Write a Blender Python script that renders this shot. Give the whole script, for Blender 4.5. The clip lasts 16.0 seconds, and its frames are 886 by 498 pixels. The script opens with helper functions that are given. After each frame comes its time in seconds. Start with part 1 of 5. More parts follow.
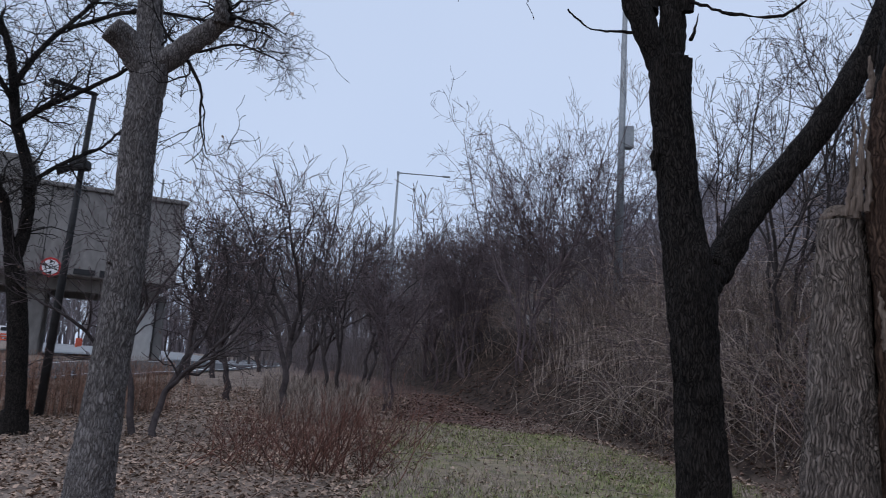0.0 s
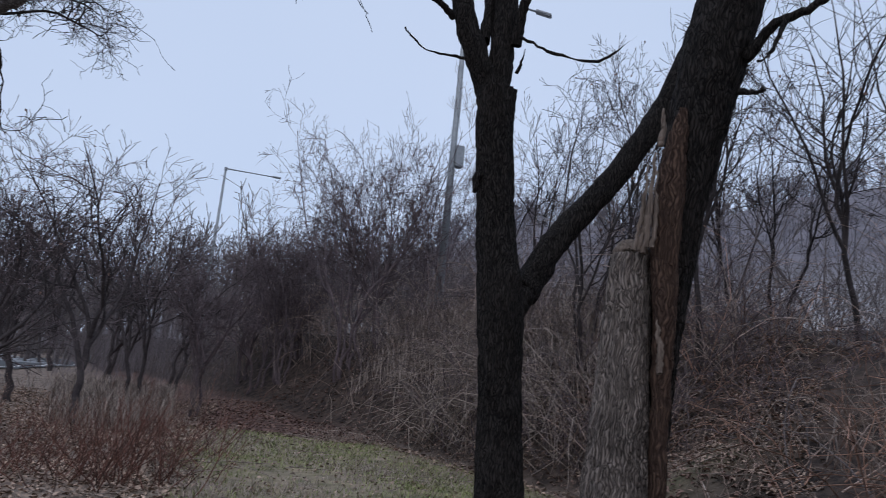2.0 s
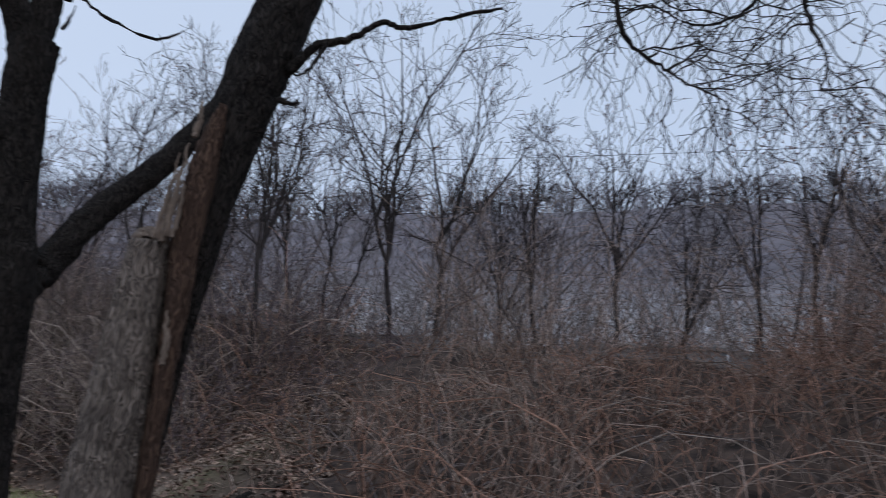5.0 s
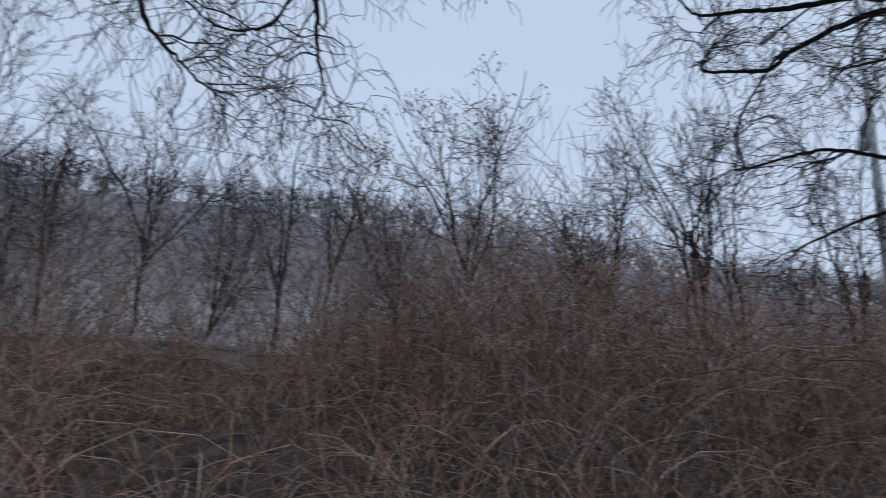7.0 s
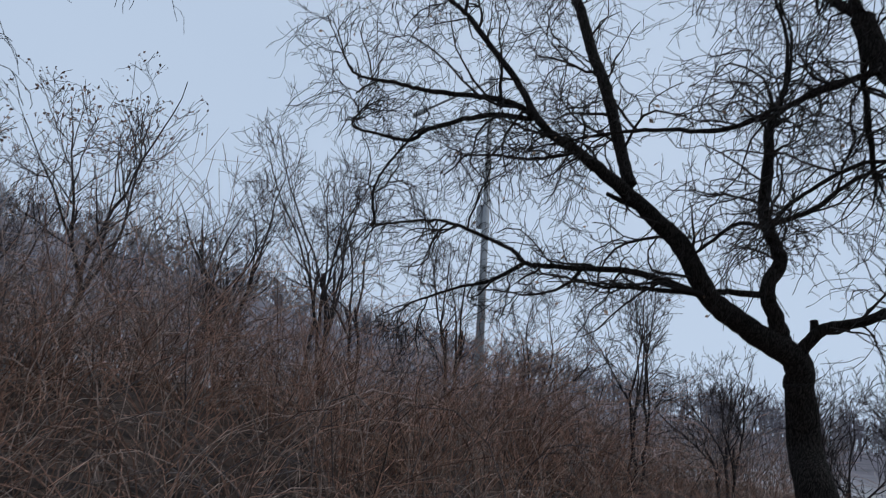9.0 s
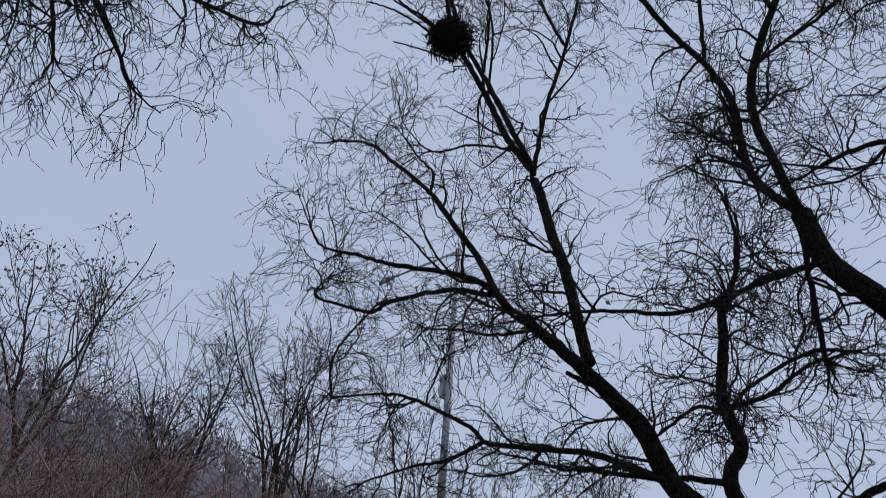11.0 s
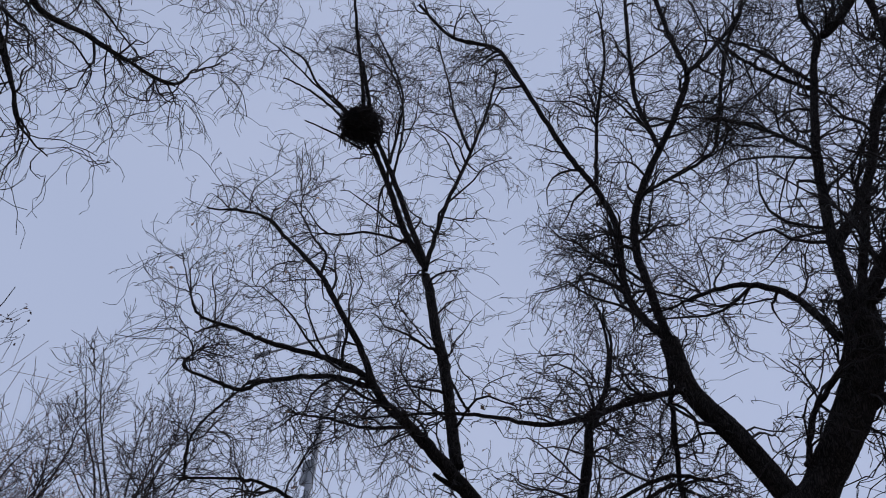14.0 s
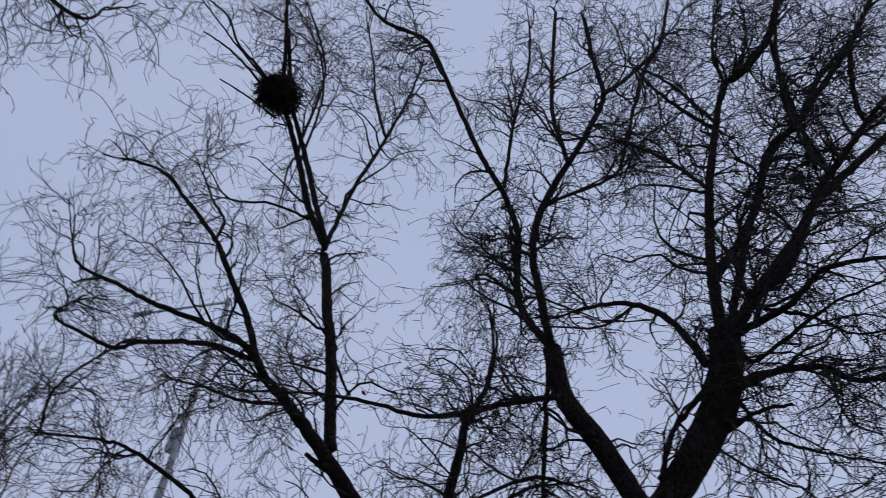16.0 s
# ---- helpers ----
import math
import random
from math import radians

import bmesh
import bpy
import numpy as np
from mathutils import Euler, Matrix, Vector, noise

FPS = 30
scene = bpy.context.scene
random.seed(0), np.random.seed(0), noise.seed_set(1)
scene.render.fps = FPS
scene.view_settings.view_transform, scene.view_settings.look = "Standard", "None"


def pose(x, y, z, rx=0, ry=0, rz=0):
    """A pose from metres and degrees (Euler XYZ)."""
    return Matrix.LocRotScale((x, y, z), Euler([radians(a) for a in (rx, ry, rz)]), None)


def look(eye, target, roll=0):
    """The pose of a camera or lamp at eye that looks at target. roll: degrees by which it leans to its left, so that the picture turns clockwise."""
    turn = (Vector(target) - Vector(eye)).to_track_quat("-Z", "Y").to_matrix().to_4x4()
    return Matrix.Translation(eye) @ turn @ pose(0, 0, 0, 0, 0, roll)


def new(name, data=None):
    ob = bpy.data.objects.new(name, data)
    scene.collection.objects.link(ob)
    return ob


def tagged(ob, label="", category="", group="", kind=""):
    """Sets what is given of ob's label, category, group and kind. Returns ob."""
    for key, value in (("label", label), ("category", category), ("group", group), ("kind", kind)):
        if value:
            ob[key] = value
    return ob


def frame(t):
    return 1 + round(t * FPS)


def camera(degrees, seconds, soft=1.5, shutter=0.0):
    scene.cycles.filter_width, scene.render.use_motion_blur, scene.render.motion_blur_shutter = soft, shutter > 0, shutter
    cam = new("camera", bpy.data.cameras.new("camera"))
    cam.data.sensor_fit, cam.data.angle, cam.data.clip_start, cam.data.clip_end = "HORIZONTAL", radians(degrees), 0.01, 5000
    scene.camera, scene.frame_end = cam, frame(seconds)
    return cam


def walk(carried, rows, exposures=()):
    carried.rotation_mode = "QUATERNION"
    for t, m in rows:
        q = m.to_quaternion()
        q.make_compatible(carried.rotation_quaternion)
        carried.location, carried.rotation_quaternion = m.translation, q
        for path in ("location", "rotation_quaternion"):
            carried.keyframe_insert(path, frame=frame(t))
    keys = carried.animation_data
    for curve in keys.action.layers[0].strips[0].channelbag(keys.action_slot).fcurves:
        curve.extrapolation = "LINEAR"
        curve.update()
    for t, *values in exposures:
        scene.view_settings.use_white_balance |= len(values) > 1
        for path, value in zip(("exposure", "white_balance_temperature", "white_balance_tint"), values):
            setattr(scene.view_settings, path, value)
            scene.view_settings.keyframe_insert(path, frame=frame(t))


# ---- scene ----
cam = camera(62.7, 16.0, 0.7, 0.4)
PATH = [
    (0.0, pose(0.000, 0.000, 1.600, 99.38, -3.80, -0.61)),
    (0.5, pose(0.012, -0.006, 1.601, 99.58, -4.09, -3.47)),
    (1.0, pose(0.032, -0.005, 1.604, 99.86, -4.46, -6.88)),
    (1.5, pose(0.037, -0.012, 1.606, 100.37, -4.93, -10.71)),
    (2.0, pose(0.042, -0.025, 1.614, 101.16, -5.48, -14.67)),
    (2.5, pose(0.048, -0.036, 1.622, 102.16, -5.80, -18.13)),
    (3.0, pose(0.054, -0.029, 1.630, 103.15, -6.02, -21.27)),
    (5.5, pose(0.319, -0.262, 1.619, 104.27, -4.76, -55.48)),
    (6.0, pose(0.370, -0.368, 1.622, 105.16, -4.73, -63.22)),
    (6.5, pose(0.419, -0.480, 1.618, 106.13, -4.23, -72.49)),
    (7.0, pose(0.411, -0.525, 1.636, 106.35, -3.29, -82.88)),
    (7.5, pose(0.413, -0.567, 1.633, 106.32, -3.02, -92.65)),
    (8.0, pose(0.412, -0.598, 1.630, 106.66, -3.19, -101.36)),
    (8.5, pose(0.405, -0.615, 1.638, 107.94, -3.35, -107.94)),
    (9.0, pose(0.382, -0.630, 1.644, 110.66, -3.61, -112.14)),
    (9.5, pose(0.365, -0.657, 1.674, 114.01, -3.68, -113.99)),
    (10.0, pose(0.359, -0.670, 1.690, 117.41, -3.65, -114.78)),
    (12.5, pose(0.307, -0.669, 1.771, 130.41, -3.65, -116.97)),
    (13.0, pose(0.303, -0.662, 1.766, 130.88, -3.59, -119.94)),
    (13.5, pose(0.306, -0.650, 1.764, 131.08, -3.91, -123.65)),
    (14.0, pose(0.309, -0.638, 1.768, 131.43, -4.47, -126.80)),
    (14.5, pose(0.308, -0.635, 1.767, 131.75, -4.88, -129.01)),
    (15.0, pose(0.303, -0.633, 1.766, 131.89, -5.04, -130.86)),
    (15.5, pose(0.299, -0.631, 1.763, 131.95, -5.19, -133.12)),
    (16.0, pose(0.295, -0.627, 1.759, 131.39, -5.13, -137.73)),
]
walk(cam, PATH, [(0, 0.12, 6200, 13), (3, 0.12, 6200, 13), (6, 0.13, 6350, 10), (7.5, 0.13, 6350, 9), (9, 0.04, 6350, 8), (10.2, -0.18, 6350, 11), (12.3, -0.25, 6200, 19), (16, -0.3, 6150, 20)])

# overcast winter sky: a thin Nishita sky under an even deck of cloud, and a weak wide sun
world = bpy.data.worlds.new("overcast")
scene.world = world
world.use_nodes = True
wt = world.node_tree
wt.nodes.clear()
w_out = wt.nodes.new("ShaderNodeOutputWorld")
w_bg = wt.nodes.new("ShaderNodeBackground")
w_sky = wt.nodes.new("ShaderNodeTexSky")
w_sky.sky_type, w_sky.sun_disc = "NISHITA", False
w_sky.sun_elevation, w_sky.sun_rotation = radians(32), radians(200)
w_gain = wt.nodes.new("ShaderNodeMix")
w_gain.data_type, w_gain.blend_type = "RGBA", "MULTIPLY"
w_gain.inputs["Factor"].default_value = 1.0
w_gain.inputs["B"].default_value = (0.09, 0.09, 0.09, 1)
w_mix = wt.nodes.new("ShaderNodeMix")
w_mix.data_type = "RGBA"
w_mix.inputs["Factor"].default_value = 0.9
w_noise = wt.nodes.new("ShaderNodeTexNoise")
w_noise.inputs["Scale"].default_value, w_noise.inputs["Detail"].default_value = 1.3, 3.0
w_ramp = wt.nodes.new("ShaderNodeValToRGB")
w_ramp.color_ramp.elements[0].position, w_ramp.color_ramp.elements[0].color = 0.25, (0.50, 0.60, 0.76, 1)
w_ramp.color_ramp.elements[1].position, w_ramp.color_ramp.elements[1].color = 0.8, (0.58, 0.67, 0.82, 1)
wt.links.new(w_sky.outputs["Color"], w_gain.inputs["A"])
wt.links.new(w_gain.outputs["Result"], w_mix.inputs["A"])
wt.links.new(w_noise.outputs["Fac"], w_ramp.inputs["Fac"])
wt.links.new(w_ramp.outputs["Color"], w_mix.inputs["B"])
wt.links.new(w_mix.outputs["Result"], w_bg.inputs["Color"])
wt.links.new(w_bg.outputs["Background"], w_out.inputs["Surface"])
w_bg.inputs["Strength"].default_value = 1.0
sun = new("sun", bpy.data.lights.new("sun", "SUN"))
sun.data.energy, sun.data.angle, sun.data.color = 0.7, radians(60), (1.0, 0.97, 0.93)
sun.matrix_world = look((0, 0, 60), (8, 14, 35))

# ---- materials ----
def material(name, dark, light, scale=8.0, rough=0.9, bump=0.3, stretch=(1, 1, 1), fine=6.0, spread=0.15, kind="noise", metal=0.0):
    """Two-scale procedural surface: broad stains and fine grain, with relief; objects differ a little by their random number."""
    m = bpy.data.materials.new(name)
    m.use_nodes = True
    nt = m.node_tree
    bsdf = nt.nodes["Principled BSDF"]
    co = nt.nodes.new("ShaderNodeTexCoord")
    mp = nt.nodes.new("ShaderNodeMapping")
    mp.inputs["Scale"].default_value = stretch
    nt.links.new(co.outputs["Object"], mp.inputs["Vector"])
    a = nt.nodes.new("ShaderNodeTexNoise")
    a.inputs["Scale"].default_value, a.inputs["Detail"].default_value = scale, 6.0
    b = nt.nodes.new("ShaderNodeTexVoronoi" if kind == "voronoi" else "ShaderNodeTexNoise")
    b.inputs["Scale"].default_value = scale * fine
    nt.links.new(mp.outputs["Vector"], a.inputs["Vector"])
    nt.links.new(mp.outputs["Vector"], b.inputs["Vector"])
    b_out = b.outputs["Distance"] if kind == "voronoi" else b.outputs["Fac"]
    mix = nt.nodes.new("ShaderNodeMath")
    mix.operation = "MULTIPLY_ADD"
    mix.inputs[1].default_value = 0.45
    nt.links.new(b_out, mix.inputs[0])
    half = nt.nodes.new("ShaderNodeMath")
    half.operation = "MULTIPLY"
    half.inputs[1].default_value = 0.6
    nt.links.new(a.outputs["Fac"], half.inputs[0])
    nt.links.new(half.outputs[0], mix.inputs[2])
    ramp = nt.nodes.new("ShaderNodeValToRGB")
    ramp.color_ramp.elements[0].position, ramp.color_ramp.elements[0].color = 0.33, (*dark, 1)
    ramp.color_ramp.elements[1].position, ramp.color_ramp.elements[1].color = 0.72, (*light, 1)
    nt.links.new(mix.outputs[0], ramp.inputs["Fac"])
    info = nt.nodes.new("ShaderNodeNewGeometry")
    hsv = nt.nodes.new("ShaderNodeHueSaturation")
    rng = nt.nodes.new("ShaderNodeMapRange")
    rng.inputs["To Min"].default_value, rng.inputs["To Max"].default_value = 1 - spread, 1 + spread
    nt.links.new(info.outputs["Random Per Island"], rng.inputs["Value"])
    nt.links.new(rng.outputs["Result"], hsv.inputs["Value"])
    nt.links.new(ramp.outputs["Color"], hsv.inputs["Color"])
    nt.links.new(hsv.outputs["Color"], bsdf.inputs["Base Color"])
    bsdf.inputs["Roughness"].default_value, bsdf.inputs["Metallic"].default_value = rough, metal
    bsdf.inputs["Specular IOR Level"].default_value = 0.3
    if bump:
        bp = nt.nodes.new("ShaderNodeBump")
        bp.inputs["Strength"].default_value, bp.inputs["Distance"].default_value = bump, 0.02
        nt.links.new(mix.outputs[0], bp.inputs["Height"])
        nt.links.new(bp.outputs["Normal"], bsdf.inputs["Normal"])
    return m



def bark_material(name, dark, light, scale=34.0, stretch=0.2):
    """Long ridges of bark between dark cracks, with lichen-grey and damp stains."""
    m = bpy.data.materials.new(name)
    m.use_nodes = True
    nt = m.node_tree
    bsdf = nt.nodes["Principled BSDF"]
    co = nt.nodes.new("ShaderNodeTexCoord")
    warp = nt.nodes.new("ShaderNodeTexNoise")
    warp.inputs["Scale"].default_value = 7.0
    nt.links.new(co.outputs["Object"], warp.inputs["Vector"])
    add = nt.nodes.new("ShaderNodeVectorMath")
    add.operation = "MULTIPLY_ADD"
    add.inputs[1].default_value = (0.09, 0.09, 0.12)
    nt.links.new(warp.outputs["Color"], add.inputs[0])
    nt.links.new(co.outputs["Object"], add.inputs[2])
    mp = nt.nodes.new("ShaderNodeMapping")
    mp.inputs["Scale"].default_value = (1, 1, stretch)
    nt.links.new(add.outputs["Vector"], mp.inputs["Vector"])
    crack = nt.nodes.new("ShaderNodeTexVoronoi")
    crack.feature = "DISTANCE_TO_EDGE"
    crack.inputs["Scale"].default_value = scale
    nt.links.new(mp.outputs["Vector"], crack.inputs["Vector"])
    grain = nt.nodes.new("ShaderNodeTexNoise")
    grain.inputs["Scale"].default_value, grain.inputs["Detail"].default_value = scale * 2.2, 8.0
    nt.links.new(mp.outputs["Vector"], grain.inputs["Vector"])
    stain = nt.nodes.new("ShaderNodeTexNoise")
    stain.inputs["Scale"].default_value, stain.inputs["Detail"].default_value = 3.0, 5.0
    nt.links.new(co.outputs["Object"], stain.inputs["Vector"])
    edge = nt.nodes.new("ShaderNodeMapRange")
    edge.inputs["From Max"].default_value, edge.inputs["To Max"].default_value = 0.3, 0.42
    nt.links.new(crack.outputs["Distance"], edge.inputs["Value"])
    tone = nt.nodes.new("ShaderNodeMath")
    tone.operation = "MULTIPLY_ADD"
    tone.inputs[1].default_value = 0.6
    nt.links.new(grain.outputs["Fac"], tone.inputs[0])
    nt.links.new(edge.outputs["Result"], tone.inputs[2])
    both = nt.nodes.new("ShaderNodeMath")
    both.operation = "MULTIPLY_ADD"
    both.inputs[1].default_value = 0.3
    nt.links.new(stain.outputs["Fac"], both.inputs[0])
    nt.links.new(tone.outputs[0], both.inputs[2])
    ramp = nt.nodes.new("ShaderNodeValToRGB")
    ramp.color_ramp.elements[0].position, ramp.color_ramp.elements[0].color = 0.42, (*dark, 1)
    ramp.color_ramp.elements[1].position, ramp.color_ramp.elements[1].color = 0.9, (*light, 1)
    nt.links.new(both.outputs[0], ramp.inputs["Fac"])
    nt.links.new(ramp.outputs["Color"], bsdf.inputs["Base Color"])
    bp = nt.nodes.new("ShaderNodeBump")
    bp.inputs["Strength"].default_value, bp.inputs["Distance"].default_value = 1.0, 0.02
    nt.links.new(tone.outputs[0], bp.inputs["Height"])
    nt.links.new(bp.outputs["Normal"], bsdf.inputs["Normal"])
    bsdf.inputs["Roughness"].default_value = 0.9
    bsdf.inputs["Specular IOR Level"].default_value = 0.12
    return m


BARK_DARK = bark_material("wet_dark_bark", (0.004, 0.0035, 0.0035), (0.048, 0.041, 0.037), 70, 0.1)
BARK_GREY = bark_material("grey_furrowed_bark", (0.058, 0.052, 0.051), (0.29, 0.268, 0.262), 60, 0.16)
BARK_BROWN = bark_material("brown_furrowed_bark", (0.036, 0.030, 0.027), (0.32, 0.265, 0.23), 85, 0.045)
SPLIT_WOOD = bark_material("split_bare_wood", (0.032, 0.020, 0.016), (0.135, 0.085, 0.062), 60, 0.03)
PALE_WOOD = material("pale_torn_wood", (0.07, 0.052, 0.040), (0.24, 0.185, 0.15), 60, 0.85, 0.9, (1, 1, 0.06), 3)
TWIG_DARK = material("dark_twig", (0.007, 0.006, 0.0058), (0.030, 0.025, 0.023), 5, 0.85, 0, spread=0.3)
TWIG_DUSK = material("dusky_dark_twig", (0.014, 0.0115, 0.0115), (0.055, 0.044, 0.043), 4, 0.9, 0, spread=0.3)
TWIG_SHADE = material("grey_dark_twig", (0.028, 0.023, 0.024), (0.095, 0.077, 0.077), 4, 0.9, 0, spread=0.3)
TWIG_BROWN = material("brown_twig", (0.10, 0.073, 0.062), (0.42, 0.31, 0.255), 3, 0.9, 0, spread=0.8)
# Background twigs lightened to purple-grey, with the haze painted in.
TWIG_HAZE = material("hazed_purple_grey_twig", (0.12, 0.103, 0.108), (0.24, 0.205, 0.212), 2, 0.95, 0, spread=0.35)
TWIG_MID = material("dusky_twig", (0.065, 0.050, 0.053), (0.19, 0.145, 0.15), 3, 0.9, 0, spread=0.4)
TWIG_PURPLE = material("purple_brown_twig", (0.14, 0.105, 0.108), (0.33, 0.25, 0.25), 3, 0.9, 0, spread=0.45)
TWIG_RED = material("reddish_twig", (0.11, 0.06, 0.044), (0.44, 0.262, 0.19), 3, 0.9, 0, spread=0.75)
# Haze over the hill is put into this pale twig colour.
TWIG_FAR = material("far_hazed_twig", (0.115, 0.105, 0.118), (0.23, 0.21, 0.235), 0.2, 0.95, 0, spread=0.3)
# Lightened to give distant woods a painted haze; near canes share it.
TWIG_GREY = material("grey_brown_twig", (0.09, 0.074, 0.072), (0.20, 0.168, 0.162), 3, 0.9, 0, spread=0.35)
SHRUB_RED = material("dark_red_shrub_stem", (0.055, 0.027, 0.022), (0.24, 0.115, 0.085), 3, 0.9, 0, spread=0.7)
STRAW = material("dry_straw", (0.165, 0.13, 0.112), (0.43, 0.35, 0.295), 3, 0.9, 0, spread=0.5)
GRASS = material("tired_winter_grass", (0.11, 0.145, 0.045), (0.38, 0.38, 0.18), 2, 0.9, 0, spread=0.5)
DARK_LEAF = material("dark_reddish_leaf", (0.075, 0.045, 0.037), (0.27, 0.17, 0.135), 3, 0.9, 0, spread=0.6)
LEAF = material("dead_leaf", (0.15, 0.105, 0.085), (0.48, 0.35, 0.265), 3, 0.9, 0, spread=0.6)
SOIL = material("leaf_strewn_soil", (0.085, 0.065, 0.054), (0.37, 0.285, 0.23), 3.2, 0.95, 1.0, (1, 1, 1), 11)
CONCRETE = material("weathered_concrete", (0.145, 0.136, 0.13), (0.30, 0.283, 0.27), 0.5, 0.9, 0.25, (1, 1, 0.5), 9, 0.05)
YARD = material("worn_yard_paving", (0.20, 0.205, 0.21), (0.34, 0.345, 0.35), 0.7, 0.9, 0.1, (1, 1, 1), 12, 0.05)
PALE_CONCRETE = material("pale_concrete", (0.38, 0.37, 0.36), (0.58, 0.57, 0.55), 0.8, 0.9, 0.2, (1, 1, 0.5), 9, 0.05)



def patchy_ground(m):
    """Grass shows through the leaves in the clearing; brush shade is put into the bank's soil colour; beyond its crest
    the ground is pale grey, farther off hazed in colour.
    """
    nt = m.node_tree
    bsdf = nt.nodes["Principled BSDF"]
    old = bsdf.inputs["Base Color"].links[0].from_socket
    co = nt.nodes.new("ShaderNodeTexCoord")

    def along(axis, lo, hi):
        dot = nt.nodes.new("ShaderNodeVectorMath")
        dot.operation = "DOT_PRODUCT"
        dot.inputs[1].default_value = axis
        nt.links.new(co.outputs["Object"], dot.inputs[0])
        r = nt.nodes.new("ShaderNodeMapRange")
        r.inputs["From Min"].default_value, r.inputs["From Max"].default_value = lo, hi
        nt.links.new(dot.outputs["Value"], r.inputs["Value"])
        return r.outputs["Result"]

    def times(a, b):
        t = nt.nodes.new("ShaderNodeMath")
        t.operation = "MULTIPLY"
        nt.links.new(a, t.inputs[0])
        nt.links.new(b, t.inputs[1])
        return t.outputs[0]

    def mixed(fac, a, colour):
        k = nt.nodes.new("ShaderNodeMix")
        k.data_type = "RGBA"
        nt.links.new(fac, k.inputs["Factor"])
        nt.links.new(a, k.inputs["A"])
        if isinstance(colour, tuple):
            k.inputs["B"].default_value = colour
        else:
            nt.links.new(colour, k.inputs["B"])
        return k.outputs["Result"]

    def speckle(scale, dark, light, lo=0.35, hi=0.65):
        n = nt.nodes.new("ShaderNodeTexNoise")
        n.inputs["Scale"].default_value, n.inputs["Detail"].default_value = scale, 8.0
        nt.links.new(co.outputs["Object"], n.inputs["Vector"])
        r = nt.nodes.new("ShaderNodeValToRGB")
        r.color_ramp.elements[0].position, r.color_ramp.elements[0].color = lo, dark
        r.color_ramp.elements[1].position, r.color_ramp.elements[1].color = hi, light
        nt.links.new(n.outputs["Fac"], r.inputs["Fac"])
        return r.outputs["Color"]

    turf = times(times(along((1, 0, 0), -1.6, 0.6), along((-0.94, -0.35, 0), -9.2, -8.2)), times(along((0, 1, 0), 4, 7), along((0, -1, 0), -19, -16)))
    turf = times(turf, speckle(0.9, (0.25, 0.25, 0.25, 1), (1, 1, 1, 1)))
    c = mixed(turf, old, speckle(4, (0.095, 0.108, 0.045, 1), (0.35, 0.285, 0.175, 1)))
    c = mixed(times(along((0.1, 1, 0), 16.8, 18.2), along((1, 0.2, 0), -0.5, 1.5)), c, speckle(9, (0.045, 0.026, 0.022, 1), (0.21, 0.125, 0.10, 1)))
    # Shade under the brush, put into the soil colour as a darker mix.
    brush_shade = times(along((0.94, 0.35, 0), 4.6, 5.6), along((0.35, -0.94, 0), -8, -4.5))
    c = mixed(brush_shade, c, speckle(6, (0.016, 0.011, 0.009, 1), (0.085, 0.058, 0.046, 1)))
    # The same painted shade over the rest of the bank.
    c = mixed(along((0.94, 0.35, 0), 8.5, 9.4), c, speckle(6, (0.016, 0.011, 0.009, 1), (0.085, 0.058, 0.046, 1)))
    c = mixed(along((0.94, 0.35, 0), 12.4, 13.2), c, speckle(0.5, (0.24, 0.228, 0.228, 1), (0.46, 0.455, 0.465, 1), 0.42, 0.68))
    # Haze painted in by distance: ground turns purple-grey from 85 to 115 m.
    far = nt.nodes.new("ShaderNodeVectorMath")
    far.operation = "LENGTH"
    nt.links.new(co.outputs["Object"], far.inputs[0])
    far_haze = nt.nodes.new("ShaderNodeMapRange")
    far_haze.inputs["From Min"].default_value, far_haze.inputs["From Max"].default_value = 85, 115
    nt.links.new(far.outputs["Value"], far_haze.inputs["Value"])
    c = mixed(far_haze.outputs["Result"], c, speckle(0.3, (0.115, 0.106, 0.12, 1), (0.195, 0.178, 0.198, 1)))
    nt.links.new(c, bsdf.inputs["Base Color"])


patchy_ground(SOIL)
ASPHALT = material("worn_asphalt", (0.05, 0.052, 0.055), (0.12, 0.122, 0.128), 2, 0.85, 0.2, (1, 1, 1), 20, 0.05)
PAINT = material("white_road_paint", (0.5, 0.5, 0.5), (0.8, 0.8, 0.8), 4, 0.8, 0.1)
STEEL = material("galvanised_steel", (0.20, 0.215, 0.23), (0.34, 0.355, 0.37), 3, 0.5, 0.05, metal=0.3)
BLACK = material("black_painted_steel", (0.012, 0.012, 0.013), (0.03, 0.03, 0.032), 5, 0.6, 0.05)
RED = material("red_sign_paint", (0.45, 0.03, 0.03), (0.6, 0.05, 0.05), 5, 0.5, 0)
WHITE = material("white_sign_paint", (0.7, 0.7, 0.7), (0.82, 0.82, 0.82), 5, 0.5, 0)
ORANGE = material("orange_plastic", (0.55, 0.10, 0.05), (0.75, 0.17, 0.09), 4, 0.5, 0)
GLASS_DARK = material("dark_car_glass", (0.02, 0.022, 0.025), (0.04, 0.042, 0.045), 4, 0.1, 0)
TYRE = material("tyre_rubber", (0.015, 0.015, 0.015), (0.03, 0.03, 0.03), 8, 0.9, 0.1)
CAR_PAINT = material("silver_car_paint", (0.5, 0.5, 0.52), (0.6, 0.6, 0.62), 4, 0.3, 0)

# ---- mesh tools ----
rng = np.random.default_rng(7)


def unit(v):
    return v / np.maximum(np.linalg.norm(v, axis=-1, keepdims=True), 1e-9)


